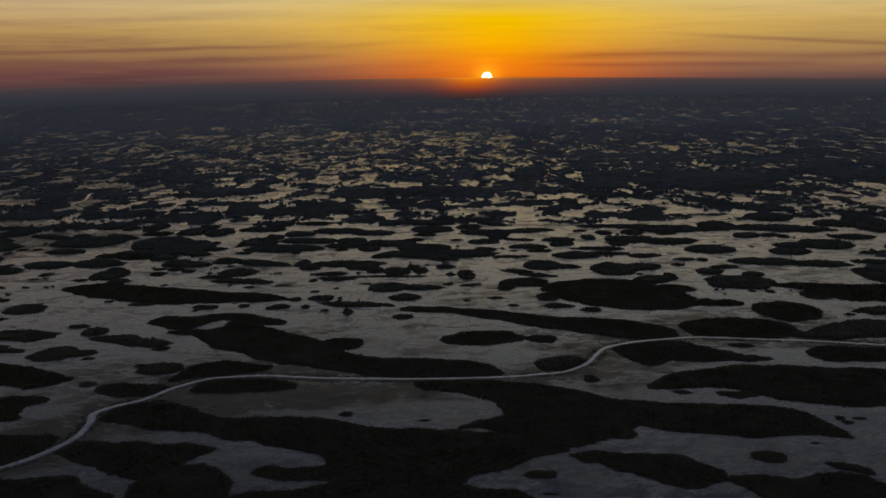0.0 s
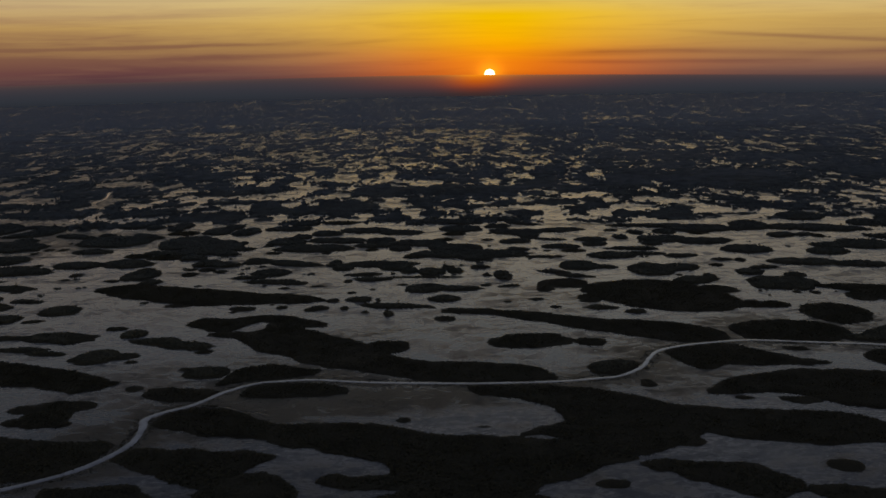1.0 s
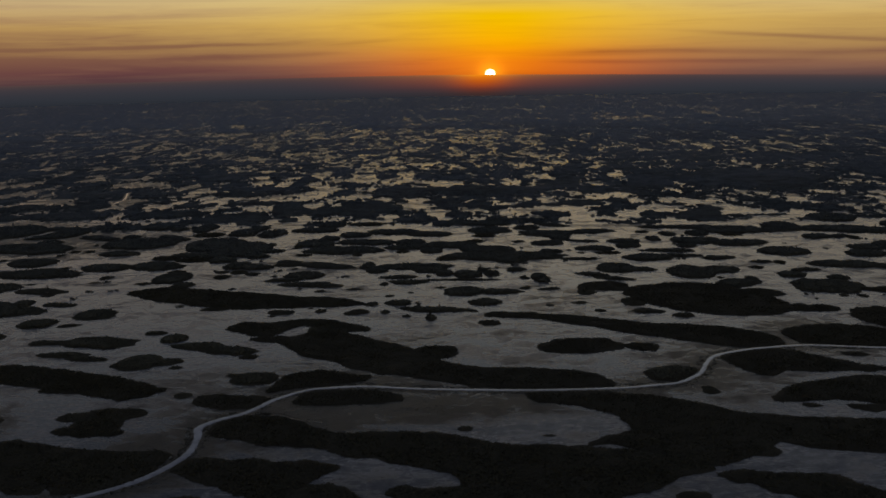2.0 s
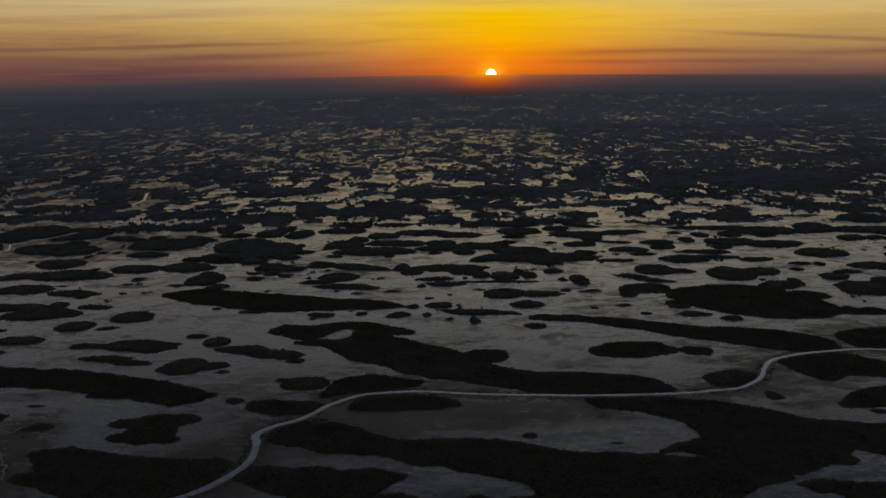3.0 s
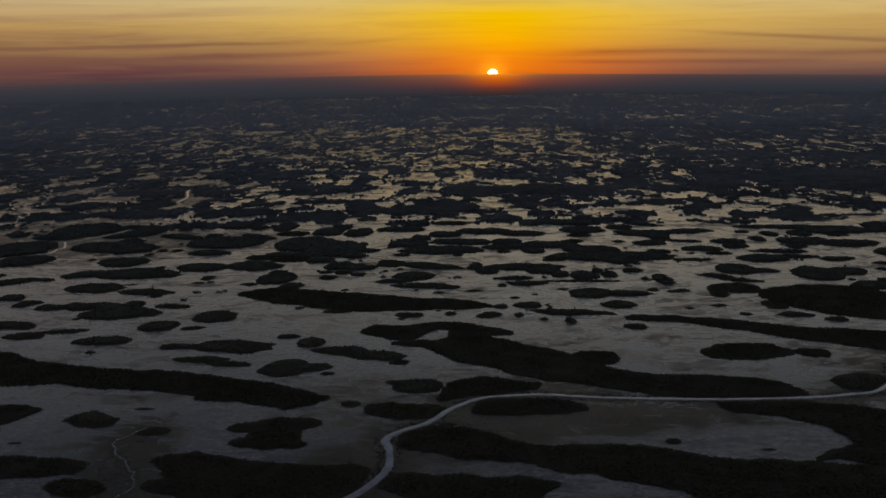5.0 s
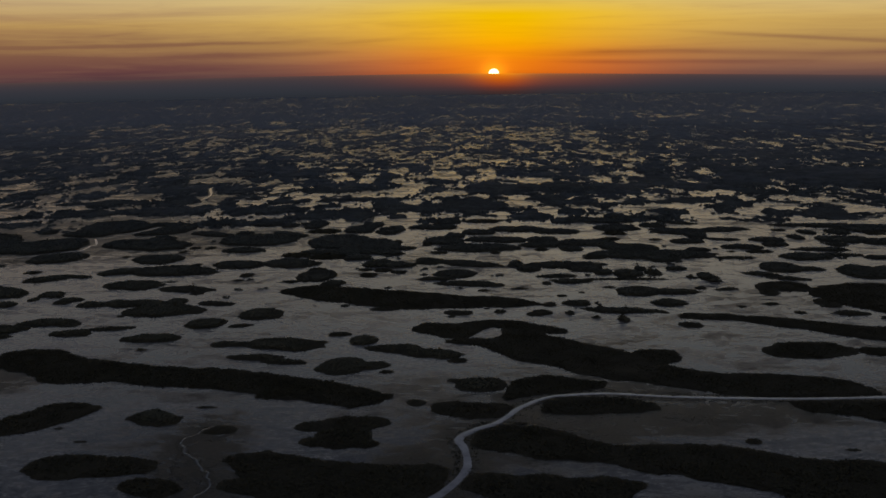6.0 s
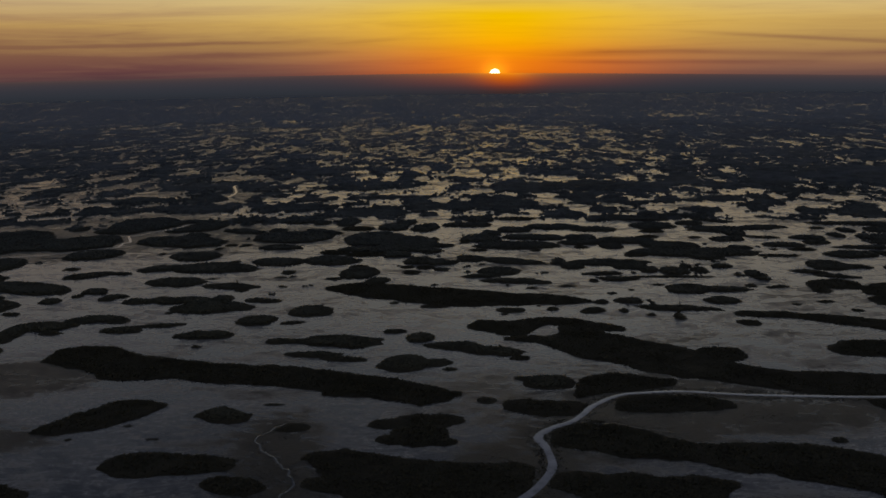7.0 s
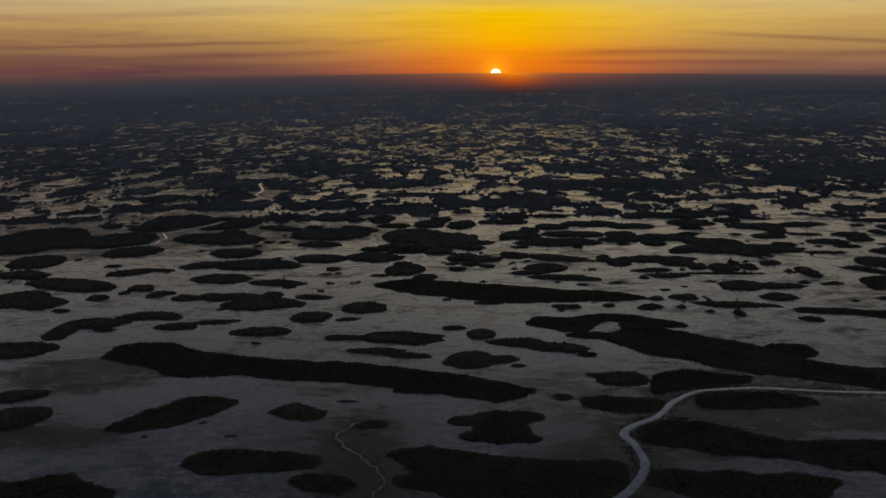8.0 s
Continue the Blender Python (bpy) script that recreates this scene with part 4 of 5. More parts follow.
island("sedge", (-217.9, 350.3, 1.5, 1.7, -3))
island("bush", (-201.6, 547.7, 9.2, 6.3, -5), (-189.0, 543.5, 5.5, 7.0, -5))
island("bush", (-184.5, 515.1, 14.1, 4.6, -36))
island("bush", (-173.8, 546.1, 6.4, 13.3, -5))
island("sedge", (-165.9, 523.4, 8.5, 6.9, -5))
island("bush", (-146.9, 527.7, 8.8, 11.4, -5), (-140.8, 541.0, 5.5, 9.0, -5))
island("tree", (-130.1, 522.4, 7.3, 11.0, -5))
island("tree", (-154.2, 490.8, 15.7, 18.7, -5), (-137.3, 477.3, 14.4, 17.6, -5), (-148.2, 463.2, 21.2, 6.1, -4), (-141.3, 450.6, 6.5, 7.1, -4), (-126.3, 459.4, 7.9, 3.8, -4))
island("sedge", (-171.1, 458.1, 6.9, 5.9, -4))
island("sedge", (-154.5, 451.6, 9.7, 5.8, -4))
island("bush", (-123.8, 488.9, 3.5, 4.9, -5))
island("bush", (-120.3, 472.1, 7.0, 4.5, -5))
island("sedge", (-109.0, 482.6, 3.3, 5.8, -5))
island("bush", (-171.5, 439.1, 13.0, 9.7, -4), (-159.2, 438.2, 3.0, 3.2, -4))
island("tree", (-129.4, 436.3, 7.9, 7.3, -4), (-120.9, 432.5, 7.9, 5.2, -4))
island("bush", (-107.5, 440.6, 6.3, 7.1, -4))
island("bush", (-88.8, 433.6, 14.3, 5.7, -20))
island("sedge", (-156.7, 425.5, 4.7, 3.7, -4))
island("sedge", (-135.0, 423.4, 3.3, 3.1, -4))
island("sedge", (-127.3, 422.2, 4.0, 3.6, -4))
island("bush", (-119.8, 418.2, 4.0, 3.4, -4))
island("sedge", (-132.9, 413.3, 3.8, 4.3, -4))
island("bush", (-155.1, 413.5, 8.2, 10.9, -4))
island("bush", (-146.4, 398.3, 6.0, 5.1, -4))
island("sedge", (-164.2, 402.4, 3.7, 2.8, -4))
island("sedge", (-122.2, 356.1, 5.1, 2.8, -3))
island("bush", (-95.3, 413.6, 8.8, 7.3, -4), (-103.4, 404.3, 8.4, 3.6, -4), (-90.5, 395.1, 13.4, 4.4, -11))
island("bush", (-94.4, 349.6, 6.0, 3.4, -3))
island("sedge", (-97.4, 344.6, 1.3, 2.0, -3))
island("bush", (-105.6, 531.2, 13.9, 7.7, -5), (-99.5, 548.8, 8.1, 11.4, -5))
island("sedge", (-77.8, 550.0, 10.7, 6.6, -5))
island("bush", (-82.2, 513.9, 8.8, 8.0, -5))
island("bush", (-59.1, 522.4, 15.2, 8.3, -5), (-40.1, 513.6, 12.1, 8.0, -5))
island("tree", (-100.2, 489.0, 10.4, 10.3, -5), (-95.2, 503.7, 5.9, 6.6, -5))
island("bush", (-74.0, 491.6, 17.8, 7.3, -5))
island("bush", (-83.4, 470.6, 20.2, 10.5, -5))
island("bush", (-49.5, 489.6, 8.4, 8.9, -5), (-52.4, 475.2, 12.3, 6.0, -5), (-30.5, 480.3, 16.9, 8.5, -5))
island("sedge", (-53.1, 464.6, 4.2, 3.7, -5))
island("bush", (-38.6, 465.4, 6.1, 5.7, -5))
island("sedge", (-30.3, 443.9, 5.5, 3.3, -4))
island("sedge", (-102.5, 460.1, 4.3, 3.6, -4))
island("sedge", (-75.6, 457.4, 2.4, 2.9, -4))
island("tree", (-67.9, 433.0, 3.5, 7.1, -4))
island("bush", (-63.0, 420.9, 5.3, 5.8, -4))
island("bush", (-49.5, 428.9, 14.9, 6.7, -4), (-38.1, 424.0, 8.5, 9.6, -4), (-30.6, 428.8, 5.3, 3.0, -4))
island("tree", (-32.0, 412.1, 3.7, 4.6, -4))
island("bush", (-52.1, 407.2, 8.8, 3.7, -4), (-48.4, 396.9, 9.0, 4.0, -4))
island("sedge", (-58.1, 394.3, 1.4, 2.6, -4))
island("sedge", (-24.6, 399.8, 15.5, 2.2, -4))
island("sedge", (-69.8, 385.2, 3.4, 1.6, -4))
island("sedge", (-84.5, 382.8, 2.4, 2.0, -4))
island("sedge", (-45.9, 378.0, 1.4, 1.5, -4))
island("sedge", (-54.5, 372.5, 2.0, 1.9, -4))
island("bush", (-60.7, 359.9, 2.4, 2.7, -3))
island("bush", (-50.4, 360.6, 5.9, 5.0, -3))
island("bush", (-80.2, 350.7, 2.1, 3.0, -3))
island("sedge", (-84.1, 355.0, 1.1, 1.4, -3))
island("bush", (-65.7, 347.6, 4.6, 4.6, -3))
island("tree", (-54.6, 347.3, 1.7, 1.8, -3))
island("bush", (-32.8, 349.6, 16.4, 3.8, -8), (-42.4, 356.7, 1.6, 4.9, -3))
island("bush", (-24.0, 378.7, 9.1, 7.5, -4), (-10.4, 377.2, 8.7, 4.0, -4))
island("tree", (-21.6, 409.8, 6.4, 6.3, -4))
island("tree", (-14.7, 418.3, 3.6, 5.4, -4))
island("tree", (-10.5, 410.6, 3.4, 4.6, -4))
island("sedge", (-33.7, 385.7, 2.9, 1.6, -4))
island("bush", (-5.9, 522.2, 12.2, 11.1, -5))
island("sedge", (-10.1, 506.7, 6.3, 5.2, -5))
island("bush", (13.4, 555.1, 21.1, 6.5, -6), (30.1, 537.4, 10.8, 5.3, -34))
island("bush", (15.1, 529.3, 7.4, 7.6, -5))
island("bush", (25.4, 509.6, 16.2, 9.7, -5), (30.9, 498.2, 6.4, 11.8, -5), (48.4, 512.6, 14.4, 6.1, 6))
island("sedge", (-16.3, 489.2, 5.3, 4.8, -5))
island("sedge", (7.4, 487.2, 3.3, 3.2, -5))
island("bush", (21.1, 481.3, 8.5, 6.1, -5))
island("bush", (40.1, 485.4, 8.6, 2.9, -16))
island("bush", (44.7, 465.1, 10.3, 6.4, -5))
island("bush", (61.8, 482.5, 8.7, 6.2, -5), (62.7, 471.0, 6.8, 6.6, -5))
island("bush", (-10.4, 466.8, 14.9, 9.5, -5), (-4.2, 449.7, 29.9, 10.2, -4), (0.1, 442.1, 8.5, 9.1, -4), (21.9, 459.8, 6.2, 4.8, -5))
island("sedge", (36.0, 454.1, 1.9, 2.8, -5))
island("sedge", (48.8, 453.0, 6.1, 4.1, -5))
island("bush", (67.4, 440.2, 12.5, 8.4, -4), (81.2, 443.7, 11.8, 3.9, -4))
island("bush", (79.1, 456.1, 15.7, 4.2, -5))
island("bush", (46.6, 417.3, 9.3, 9.9, -4), (56.2, 414.7, 8.2, 4.4, -4))
island("bush", (34.1, 405.6, 8.6, 3.0, -20), (42.0, 397.5, 8.1, 2.8, -20))
island("sedge", (33.8, 439.6, 8.4, 2.7, -4))
island("tree", (0.3, 418.4, 4.4, 3.0, -4))
island("tree", (3.0, 402.2, 1.2, 2.3, -4))
island("sedge", (4.6, 400.4, 0.9, 1.7, -4))
island("tree", (10.4, 403.2, 3.4, 7.2, -4), (10.7, 394.1, 3.7, 3.1, -4))
island("sedge", (1.8, 382.9, 2.2, 3.0, -4))
island("bush", (11.3, 380.5, 4.8, 2.4, 9))
island("bush", (20.9, 356.9, 3.3, 2.1, -3))
island("sedge", (27.0, 344.4, 2.1, 2.0, -3))
island("sedge", (9.0, 353.9, 1.5, 1.7, -3))
island("sedge", (35.0, 383.4, 10.2, 8.7, -4), (26.9, 376.8, 3.9, 7.9, -4))
island("bush", (-16.6, 360.2, 6.8, 5.9, -3))
island("bush", (79.5, 487.3, 4.0, 8.0, -5))
island("bush", (90.2, 502.8, 4.1, 6.8, -5))
island("bush", (105.4, 501.5, 6.7, 8.5, -5))
island("bush", (99.8, 480.2, 13.5, 10.1, -5), (119.4, 473.1, 15.4, 9.0, -5))
island("bush", (92.0, 468.0, 5.3, 4.4, -5))
island("bush", (100.2, 523.4, 23.1, 5.7, -5), (127.3, 511.0, 19.0, 11.5, -5), (144.8, 506.7, 10.3, 5.3, -5))
island("sedge", (77.4, 509.2, 3.7, 3.5, -5))
island("sedge", (123.9, 495.7, 6.3, 4.2, -5))
island("bush", (134.9, 449.6, 12.4, 10.4, -11))
island("bush", (99.1, 437.1, 8.5, 3.8, -4))
island("bush", (115.5, 426.6, 5.7, 3.1, -4))
island("sedge", (123.9, 425.3, 2.5, 3.6, -4))
island("sedge", (109.5, 414.5, 3.4, 3.5, -4))
island("bush", (77.6, 407.3, 10.9, 12.8, -4), (90.8, 410.6, 9.3, 7.2, -4))
island("sedge", (83.2, 398.2, 1.7, 1.7, -4))
island("sedge", (87.7, 396.3, 1.2, 2.2, -4))
island("bush", (92.0, 385.6, 9.1, 6.8, -4), (100.1, 391.0, 3.2, 6.0, -4))
island("sedge", (96.5, 368.1, 8.1, 6.4, -25))
island("sedge", (42.5, 357.1, 5.2, 6.2, -3))
island("bush", (43.9, 342.7, 6.8, 2.9, -3))
island("bush", (165.6, 486.0, 7.3, 6.9, -5), (176.5, 485.9, 6.2, 4.4, -5))
island("sedge", (183.7, 482.5, 3.1, 5.1, -5))
island("bush", (177.4, 456.2, 8.3, 8.4, -5), (196.4, 457.0, 14.2, 12.4, -5))
island("bush", (170.9, 441.0, 11.6, 7.1, -5))
island("sedge", (193.1, 469.9, 1.7, 3.3, -5))
island("bush", (219.2, 477.5, 12.7, 6.7, -5))
island("bush", (158.8, 518.6, 10.6, 16.0, -6), (190.8, 506.5, 28.7, 10.6, -16))
island("bush", (229.8, 519.1, 15.1, 12.0, -6), (246.1, 516.8, 13.3, 29.9, -6))
island("bush", (198.6, 546.7, 14.2, 14.5, -6))
island("bush", (151.8, 418.5, 17.9, 7.1, -5), (174.7, 410.9, 14.9, 6.7, -15))
island("bush", (193.5, 414.5, 2.5, 3.8, -5))
island("bush", (201.9, 411.8, 6.8, 6.8, -5))
island("bush", (211.0, 434.2, 7.2, 3.6, -5))
island("bush", (129.6, 407.9, 7.1, 3.2, -5))
island("bush", (119.2, 398.7, 6.5, 5.2, -4))
island("bush", (126.5, 377.2, 14.4, 12.3, -4), (136.7, 391.6, 4.7, 5.0, -4))
island("sedge", (147.6, 352.4, 5.0, 6.8, -4))
island("bush", (191.0, 386.7, 10.2, 15.2, -4))
island("sedge", (126.3, 361.3, 1.7, 2.0, -4))
island("sedge", (133.2, 360.3, 1.9, 2.5, -4))
island("sedge", (109.1, 343.1, 6.4, 4.7, -4))
island("sedge", (102.2, 344.1, 2.9, 6.1, -4))
island("bush", (-256.1, 334.2, 10.6, 6.4, -2), (-249.2, 325.0, 3.9, 2.4, -2), (-250.2, 339.0, 3.0, 6.6, -2))
island("bush", (-263.9, 324.5, 5.0, 8.8, -2))
island("bush", (-239.6, 342.5, 11.2, 4.7, -8))
island("bush", (-226.2, 328.6, 8.0, 3.6, -2), (-215.7, 333.7, 9.0, 2.4, 10))
island("bush", (-199.0, 321.4, 9.0, 5.1, 5))
island("tree", (-196.9, 309.1, 1.7, 1.1, -2))
island("bush", (-184.1, 338.3, 7.0, 6.1, -2))
island("sedge", (-170.7, 336.3, 4.0, 2.2, 15))
island("bush", (-167.8, 314.2, 8.8, 3.9, -2), (-151.8, 313.8, 14.3, 6.8, -7))
island("bush", (-158.2, 299.8, 8.2, 2.9, -2), (-147.8, 295.3, 8.2, 2.8, -10))
island("bush", (-130.3, 291.0, 7.2, 8.8, -2), (-124.7, 290.3, 8.8, 4.0, -7))
island("sedge", (-116.6, 285.0, 2.0, 1.4, -2))
island("bush", (-135.4, 323.6, 4.5, 2.7, 17))
island("tree", (-126.3, 316.9, 4.8, 5.6, -2))
island("bush", (-114.7, 307.0, 10.1, 5.2, -9), (-104.3, 302.0, 8.9, 5.0, -10))
island("sedge", (-95.8, 295.1, 2.9, 2.3, -2))
island("sedge", (-122.1, 246.1, 8.0, 4.9, -1), (-132.2, 244.5, 5.3, 2.9, -1), (-123.7, 237.4, 6.5, 6.7, -1), (-130.2, 234.0, 3.7, 2.3, -1), (-118.2, 232.6, 3.8, 2.5, -1))
island("sedge", (-155.8, 242.3, 4.2, 2.7, -1))
island("bush", (-89.0, 273.3, 7.4, 5.2, -2), (-95.5, 275.9, 2.4, 1.1, -2))
island("sedge", (-107.2, 259.3, 2.3, 2.4, -2))
island("sedge", (-81.6, 263.4, 2.3, 3.2, -2))
island("sedge", (98.1, 287.3, 3.9, 2.6, -3))
island("sedge", (66.9, 244.2, 2.1, 1.7, -3))
island("sedge", (43.6, 215.4, 3.7, 3.3, -2))


# ---- drowned grass between the islands ----
def marsh_grass():
    """Thin tufts that stand in the shallow water, dense along the stream and in a few beds."""
    step = 0.8
    x, y = np.meshgrid(np.arange(-330, 250, step), np.arange(150, 470, step))
    x, y = (q.ravel() + RNG.uniform(-0.5, 0.5, q.size) * step for q in (x, y))
    seen = np.abs(x + 68) < 95 + 0.5 * y
    x, y = x[seen], y[seen]
    gap = to_channel(x, y)
    thick = 1.1 * weed_and_haze(x, y) * np.clip(0.55 + rough_field(x, y, 7.0, 97, 3), 0, 1) + 0.004
    thick += 0.25 * np.clip(rough_field(x * 0.6, y, 34.0, 90, 4) + 0.35 * rough_field(x, y, 9.0, 95, 3) - 0.25, 0, 1)
    ok = (RNG.uniform(0, 1, x.shape) < thick) & (gap > 0.25)
    x, y, k = x[ok], y[ok], np.clip(thick[ok], 0.3, 1)
    base = np.stack([x, y, 0 * x], 1)
    v, f = tufts(base, RNG.uniform(0.08, 0.22, len(x)) * k, RNG.uniform(0.3, 0.65, len(x)), 4)
    ob = mesh_object("marsh_grass", v, f, WEED)
    return tagged(ob, "thin brown grass standing in the shallow water", "grass", kind="stuff")


def bank_fringe():
    """Dense sedge along both banks of the stream and its side arms."""
    roots, tall = [], []
    for line, width in LINES[:3]:
        t = np.gradient(line, axis=0)
        t /= np.hypot(*t.T)[:, None]
        side = np.stack([-t[:, 1], t[:, 0]], 1)
        reach = 1.0 if width > 2 else 0.45
        for k in range(int(14 * reach)):
            s = np.where(RNG.uniform(0, 1, len(line)) < 0.5, -1.0, 1.0)
            off = width / 2 * 0.92 + RNG.uniform(0.0, 1.5 * reach, len(line)) ** 1.3
            p = line + side * (s * off)[:, None] + RNG.uniform(-0.8, 0.8, (len(line), 2))
            here = RNG.uniform(0, 1, len(line)) < 0.75 + 0.6 * rough_field(p[:, 0], p[:, 1], 6.0, 33, 2)
            roots.append(np.c_[p, 0 * p[:, :1]][here])
            tall.append((reach * RNG.uniform(0.08, 0.22, len(line)))[here])
    roots, tall = np.concatenate(roots), np.concatenate(tall)
    away = np.full(len(roots), 1e6)
    for line, width in LINES[:3]:
        away = np.minimum(away, np.hypot(roots[:, :1] - line[:, 0], roots[:, 1:2] - line[:, 1]).min(1) - width / 2 * 0.85)
    roots, tall = roots[away > 0], tall[away > 0]
    v, f = tufts(roots, tall, RNG.uniform(0.4, 0.75, len(roots)), 5)
    return tagged(mesh_object("bank_fringe", v, f, SEDGE), "dark sedge fringe along the stream banks", "sedge", kind="stuff")


def tussocks():
    """Small tussocks of sedge and low shrub that stand about in the shallows between the islands."""
    spots = []
    while len(spots) < 90:
        x, y = RNG.uniform(-330, 240), RNG.uniform(350, 520)
        if rough_field(np.array([x]), np.array([y]), 45.0, 91, 2)[0] > 0.12 + 0.15 * RNG.uniform(-1, 1):
            spots.append((x, y))
    pos = []
    for x, y in spots:
        k = int(RNG.integers(2, 10))
        a, wide = RNG.uniform(-0.4, 0.4), RNG.uniform(0.3, 1.3)
        u, v = RNG.normal(size=k) * wide, RNG.normal(size=k) * 0.7
        pos.append(np.stack([x + u * math.cos(a) - v * math.sin(a), y + u * math.sin(a) + v * math.cos(a), np.full(k, 0.1)], 1))
    pos = np.concatenate(pos)
    pos = pos[to_channel(pos[:, 0], pos[:, 1]) > 2.0]
    size = RNG.uniform(0.3, 0.8, len(pos))
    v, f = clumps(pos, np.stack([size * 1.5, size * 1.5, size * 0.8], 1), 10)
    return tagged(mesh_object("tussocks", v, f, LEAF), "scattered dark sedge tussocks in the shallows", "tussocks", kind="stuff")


marsh_grass()
bank_fringe()
tussocks()

# ---- far scrub ----
SHAPES = []


def pool(x, y, half_width, half_depth):
    """Open water in the scrub."""
    SHAPES.append((-1, x, y, half_width, half_depth))


def wood(x, y, half_width, half_depth):
    """A thick stand of scrub."""
    SHAPES.append((1, x, y, half_width, half_depth))


pool(-375, 671, 10.8, 23.8)
pool(-355, 635, 14.2, 25.4)
pool(-324, 670, 21.3, 17.8)
pool(-299, 583, 9.2, 16.0)
pool(-271, 579, 18.3, 10.3)
pool(-308, 571, 9.4, 8.9)
pool(-261, 649, 16.3, 32.0)
pool(-247, 597, 6.9, 15.5)
pool(-292, 613, 8.2, 13.8)
pool(-236, 591, 7.4, 18.7)
wood(-327, 643, 34.9, 10.2)
wood(-283, 603, 26.7, 14.8)
wood(-336, 591, 11.3, 13.0)
wood(-281, 641, 12.2, 18.3)
wood(-316, 592, 12.2, 7.2)
wood(-240, 616, 6.8, 11.7)
wood(-299, 708, 19.1, 24.4)
pool(-389, 792, 7.7, 24.3)
pool(-417, 810, 8.1, 14.4)
pool(-403, 771, 8.0, 11.2)
pool(-390, 836, 6.7, 19.9)
pool(-391, 883, 11.4, 32.3)
pool(-356, 761, 3.9, 14.8)
pool(-345, 808, 9.3, 23.0)
pool(-293, 763, 17.4, 24.5)
pool(-372, 709, 7.3, 16.4)
pool(-361, 725, 7.4, 18.8)
pool(-297, 808, 7.7, 20.8)
pool(-362, 885, 7.1, 14.3)
pool(-332, 869, 5.3, 26.3)
pool(-301, 846, 9.4, 25.0)
pool(-277, 768, 8.5, 20.9)
wood(-247, 646, 5.1, 20.0)
pool(-230, 646, 12.1, 31.7)
wood(-233, 655, 5.3, 3.6)
wood(-206, 644, 12.9, 8.9)
wood(-212, 603, 28.6, 16.0)
pool(-190, 626, 5.6, 15.7)
pool(-197, 675, 16.8, 22.5)
pool(-151, 663, 27.6, 13.1)
wood(-163, 647, 26.4, 9.0)
wood(-133, 612, 16.0, 32.5)
wood(-165, 579, 21.8, 25.6)
pool(-215, 575, 16.1, 11.2)
wood(-227, 586, 4.0, 5.9)
pool(-128, 560, 13.7, 17.9)
wood(-128, 573, 6.7, 4.5)
pool(-166, 557, 5.5, 11.6)
wood(-186, 572, 12.8, 9.9)
pool(-162, 623, 11.2, 12.9)
wood(-207, 555, 19.0, 7.2)
wood(-226, 789, 25.0, 77.5)
pool(-301, 927, 10.6, 46.8)
pool(-260, 885, 13.9, 24.6)
pool(-242, 928, 13.7, 41.2)
pool(-220, 705, 11.0, 24.4)
pool(-183, 765, 9.3, 18.8)
pool(-189, 803, 6.7, 14.2)
pool(-162, 760, 7.5, 20.5)
pool(-163, 793, 11.5, 16.0)
pool(-135, 693, 8.5, 18.9)
pool(-138, 748, 6.9, 18.1)
pool(-152, 680, 10.9, 12.1)
wood(-184, 692, 18.7, 8.9)
pool(-218, 767, 6.5, 13.1)
pool(-237, 748, 5.9, 16.2)
pool(-198, 853, 16.0, 15.8)
pool(-153, 922, 5.7, 37.8)
pool(-198, 949, 9.5, 37.0)
pool(-123, 705, 13.4, 29.3)
pool(-127, 674, 6.2, 17.9)
pool(-102, 690, 20.2, 34.4)
wood(-107, 692, 12.9, 12.1)
pool(-122, 637, 7.8, 16.1)
pool(-109, 632, 6.0, 19.8)
wood(-81, 611, 21.7, 36.0)
wood(-112, 602, 12.0, 21.9)
pool(-117, 568, 5.6, 10.9)
pool(-75, 657, 8.4, 10.0)
pool(-50, 647, 10.2, 11.1)
wood(-60, 697, 22.6, 34.8)
wood(-17, 700, 21.4, 30.2)
wood(-22, 626, 19.1, 36.6)
pool(-50, 619, 9.7, 20.3)
pool(-70, 761, 12.0, 26.3)
wood(-74, 762, 2.1, 5.5)
pool(-47, 743, 11.7, 17.8)
pool(-29, 746, 11.7, 23.5)
wood(-49, 739, 7.4, 6.8)
pool(-108, 776, 21.4, 13.3)
pool(-98, 799, 8.8, 22.5)
pool(-141, 827, 8.2, 28.5)
pool(-101, 844, 13.4, 15.5)
pool(-64, 814, 6.7, 25.5)
pool(-78, 889, 7.3, 45.7)
pool(-66, 865, 8.4, 18.6)
pool(-29, 859, 21.3, 23.3)
pool(-52, 922, 11.7, 37.8)
pool(-69, 571, 9.0, 22.8)
pool(-34, 581, 9.1, 23.6)
wood(-21, 576, 8.0, 11.1)
wood(-49, 563, 11.2, 9.5)
pool(-84, 560, 10.6, 10.7)
wood(-25, 545, 13.4, 7.8)
pool(-13, 601, 8.5, 13.3)
wood(-11, 615, 7.8, 7.9)
pool(19, 588, 13.5, 27.5)
pool(-11, 561, 5.4, 10.7)
wood(25, 617, 19.3, 6.7)
pool(33, 592, 7.4, 19.8)
pool(53, 566, 10.3, 45.4)
wood(35, 578, 13.2, 7.9)
wood(-1, 619, 10.6, 15.6)
pool(10, 626, 6.9, 9.2)
wood(61, 626, 16.1, 9.6)
pool(38, 642, 4.2, 12.3)
pool(58, 670, 8.3, 17.7)
wood(83, 689, 16.6, 27.6)
pool(77, 651, 10.0, 15.4)
pool(93, 658, 7.2, 18.6)
wood(88, 628, 8.1, 9.6)
pool(100, 632, 5.0, 14.6)
wood(83, 600, 18.4, 9.8)
wood(73, 581, 8.1, 12.4)
pool(84, 570, 7.9, 14.2)
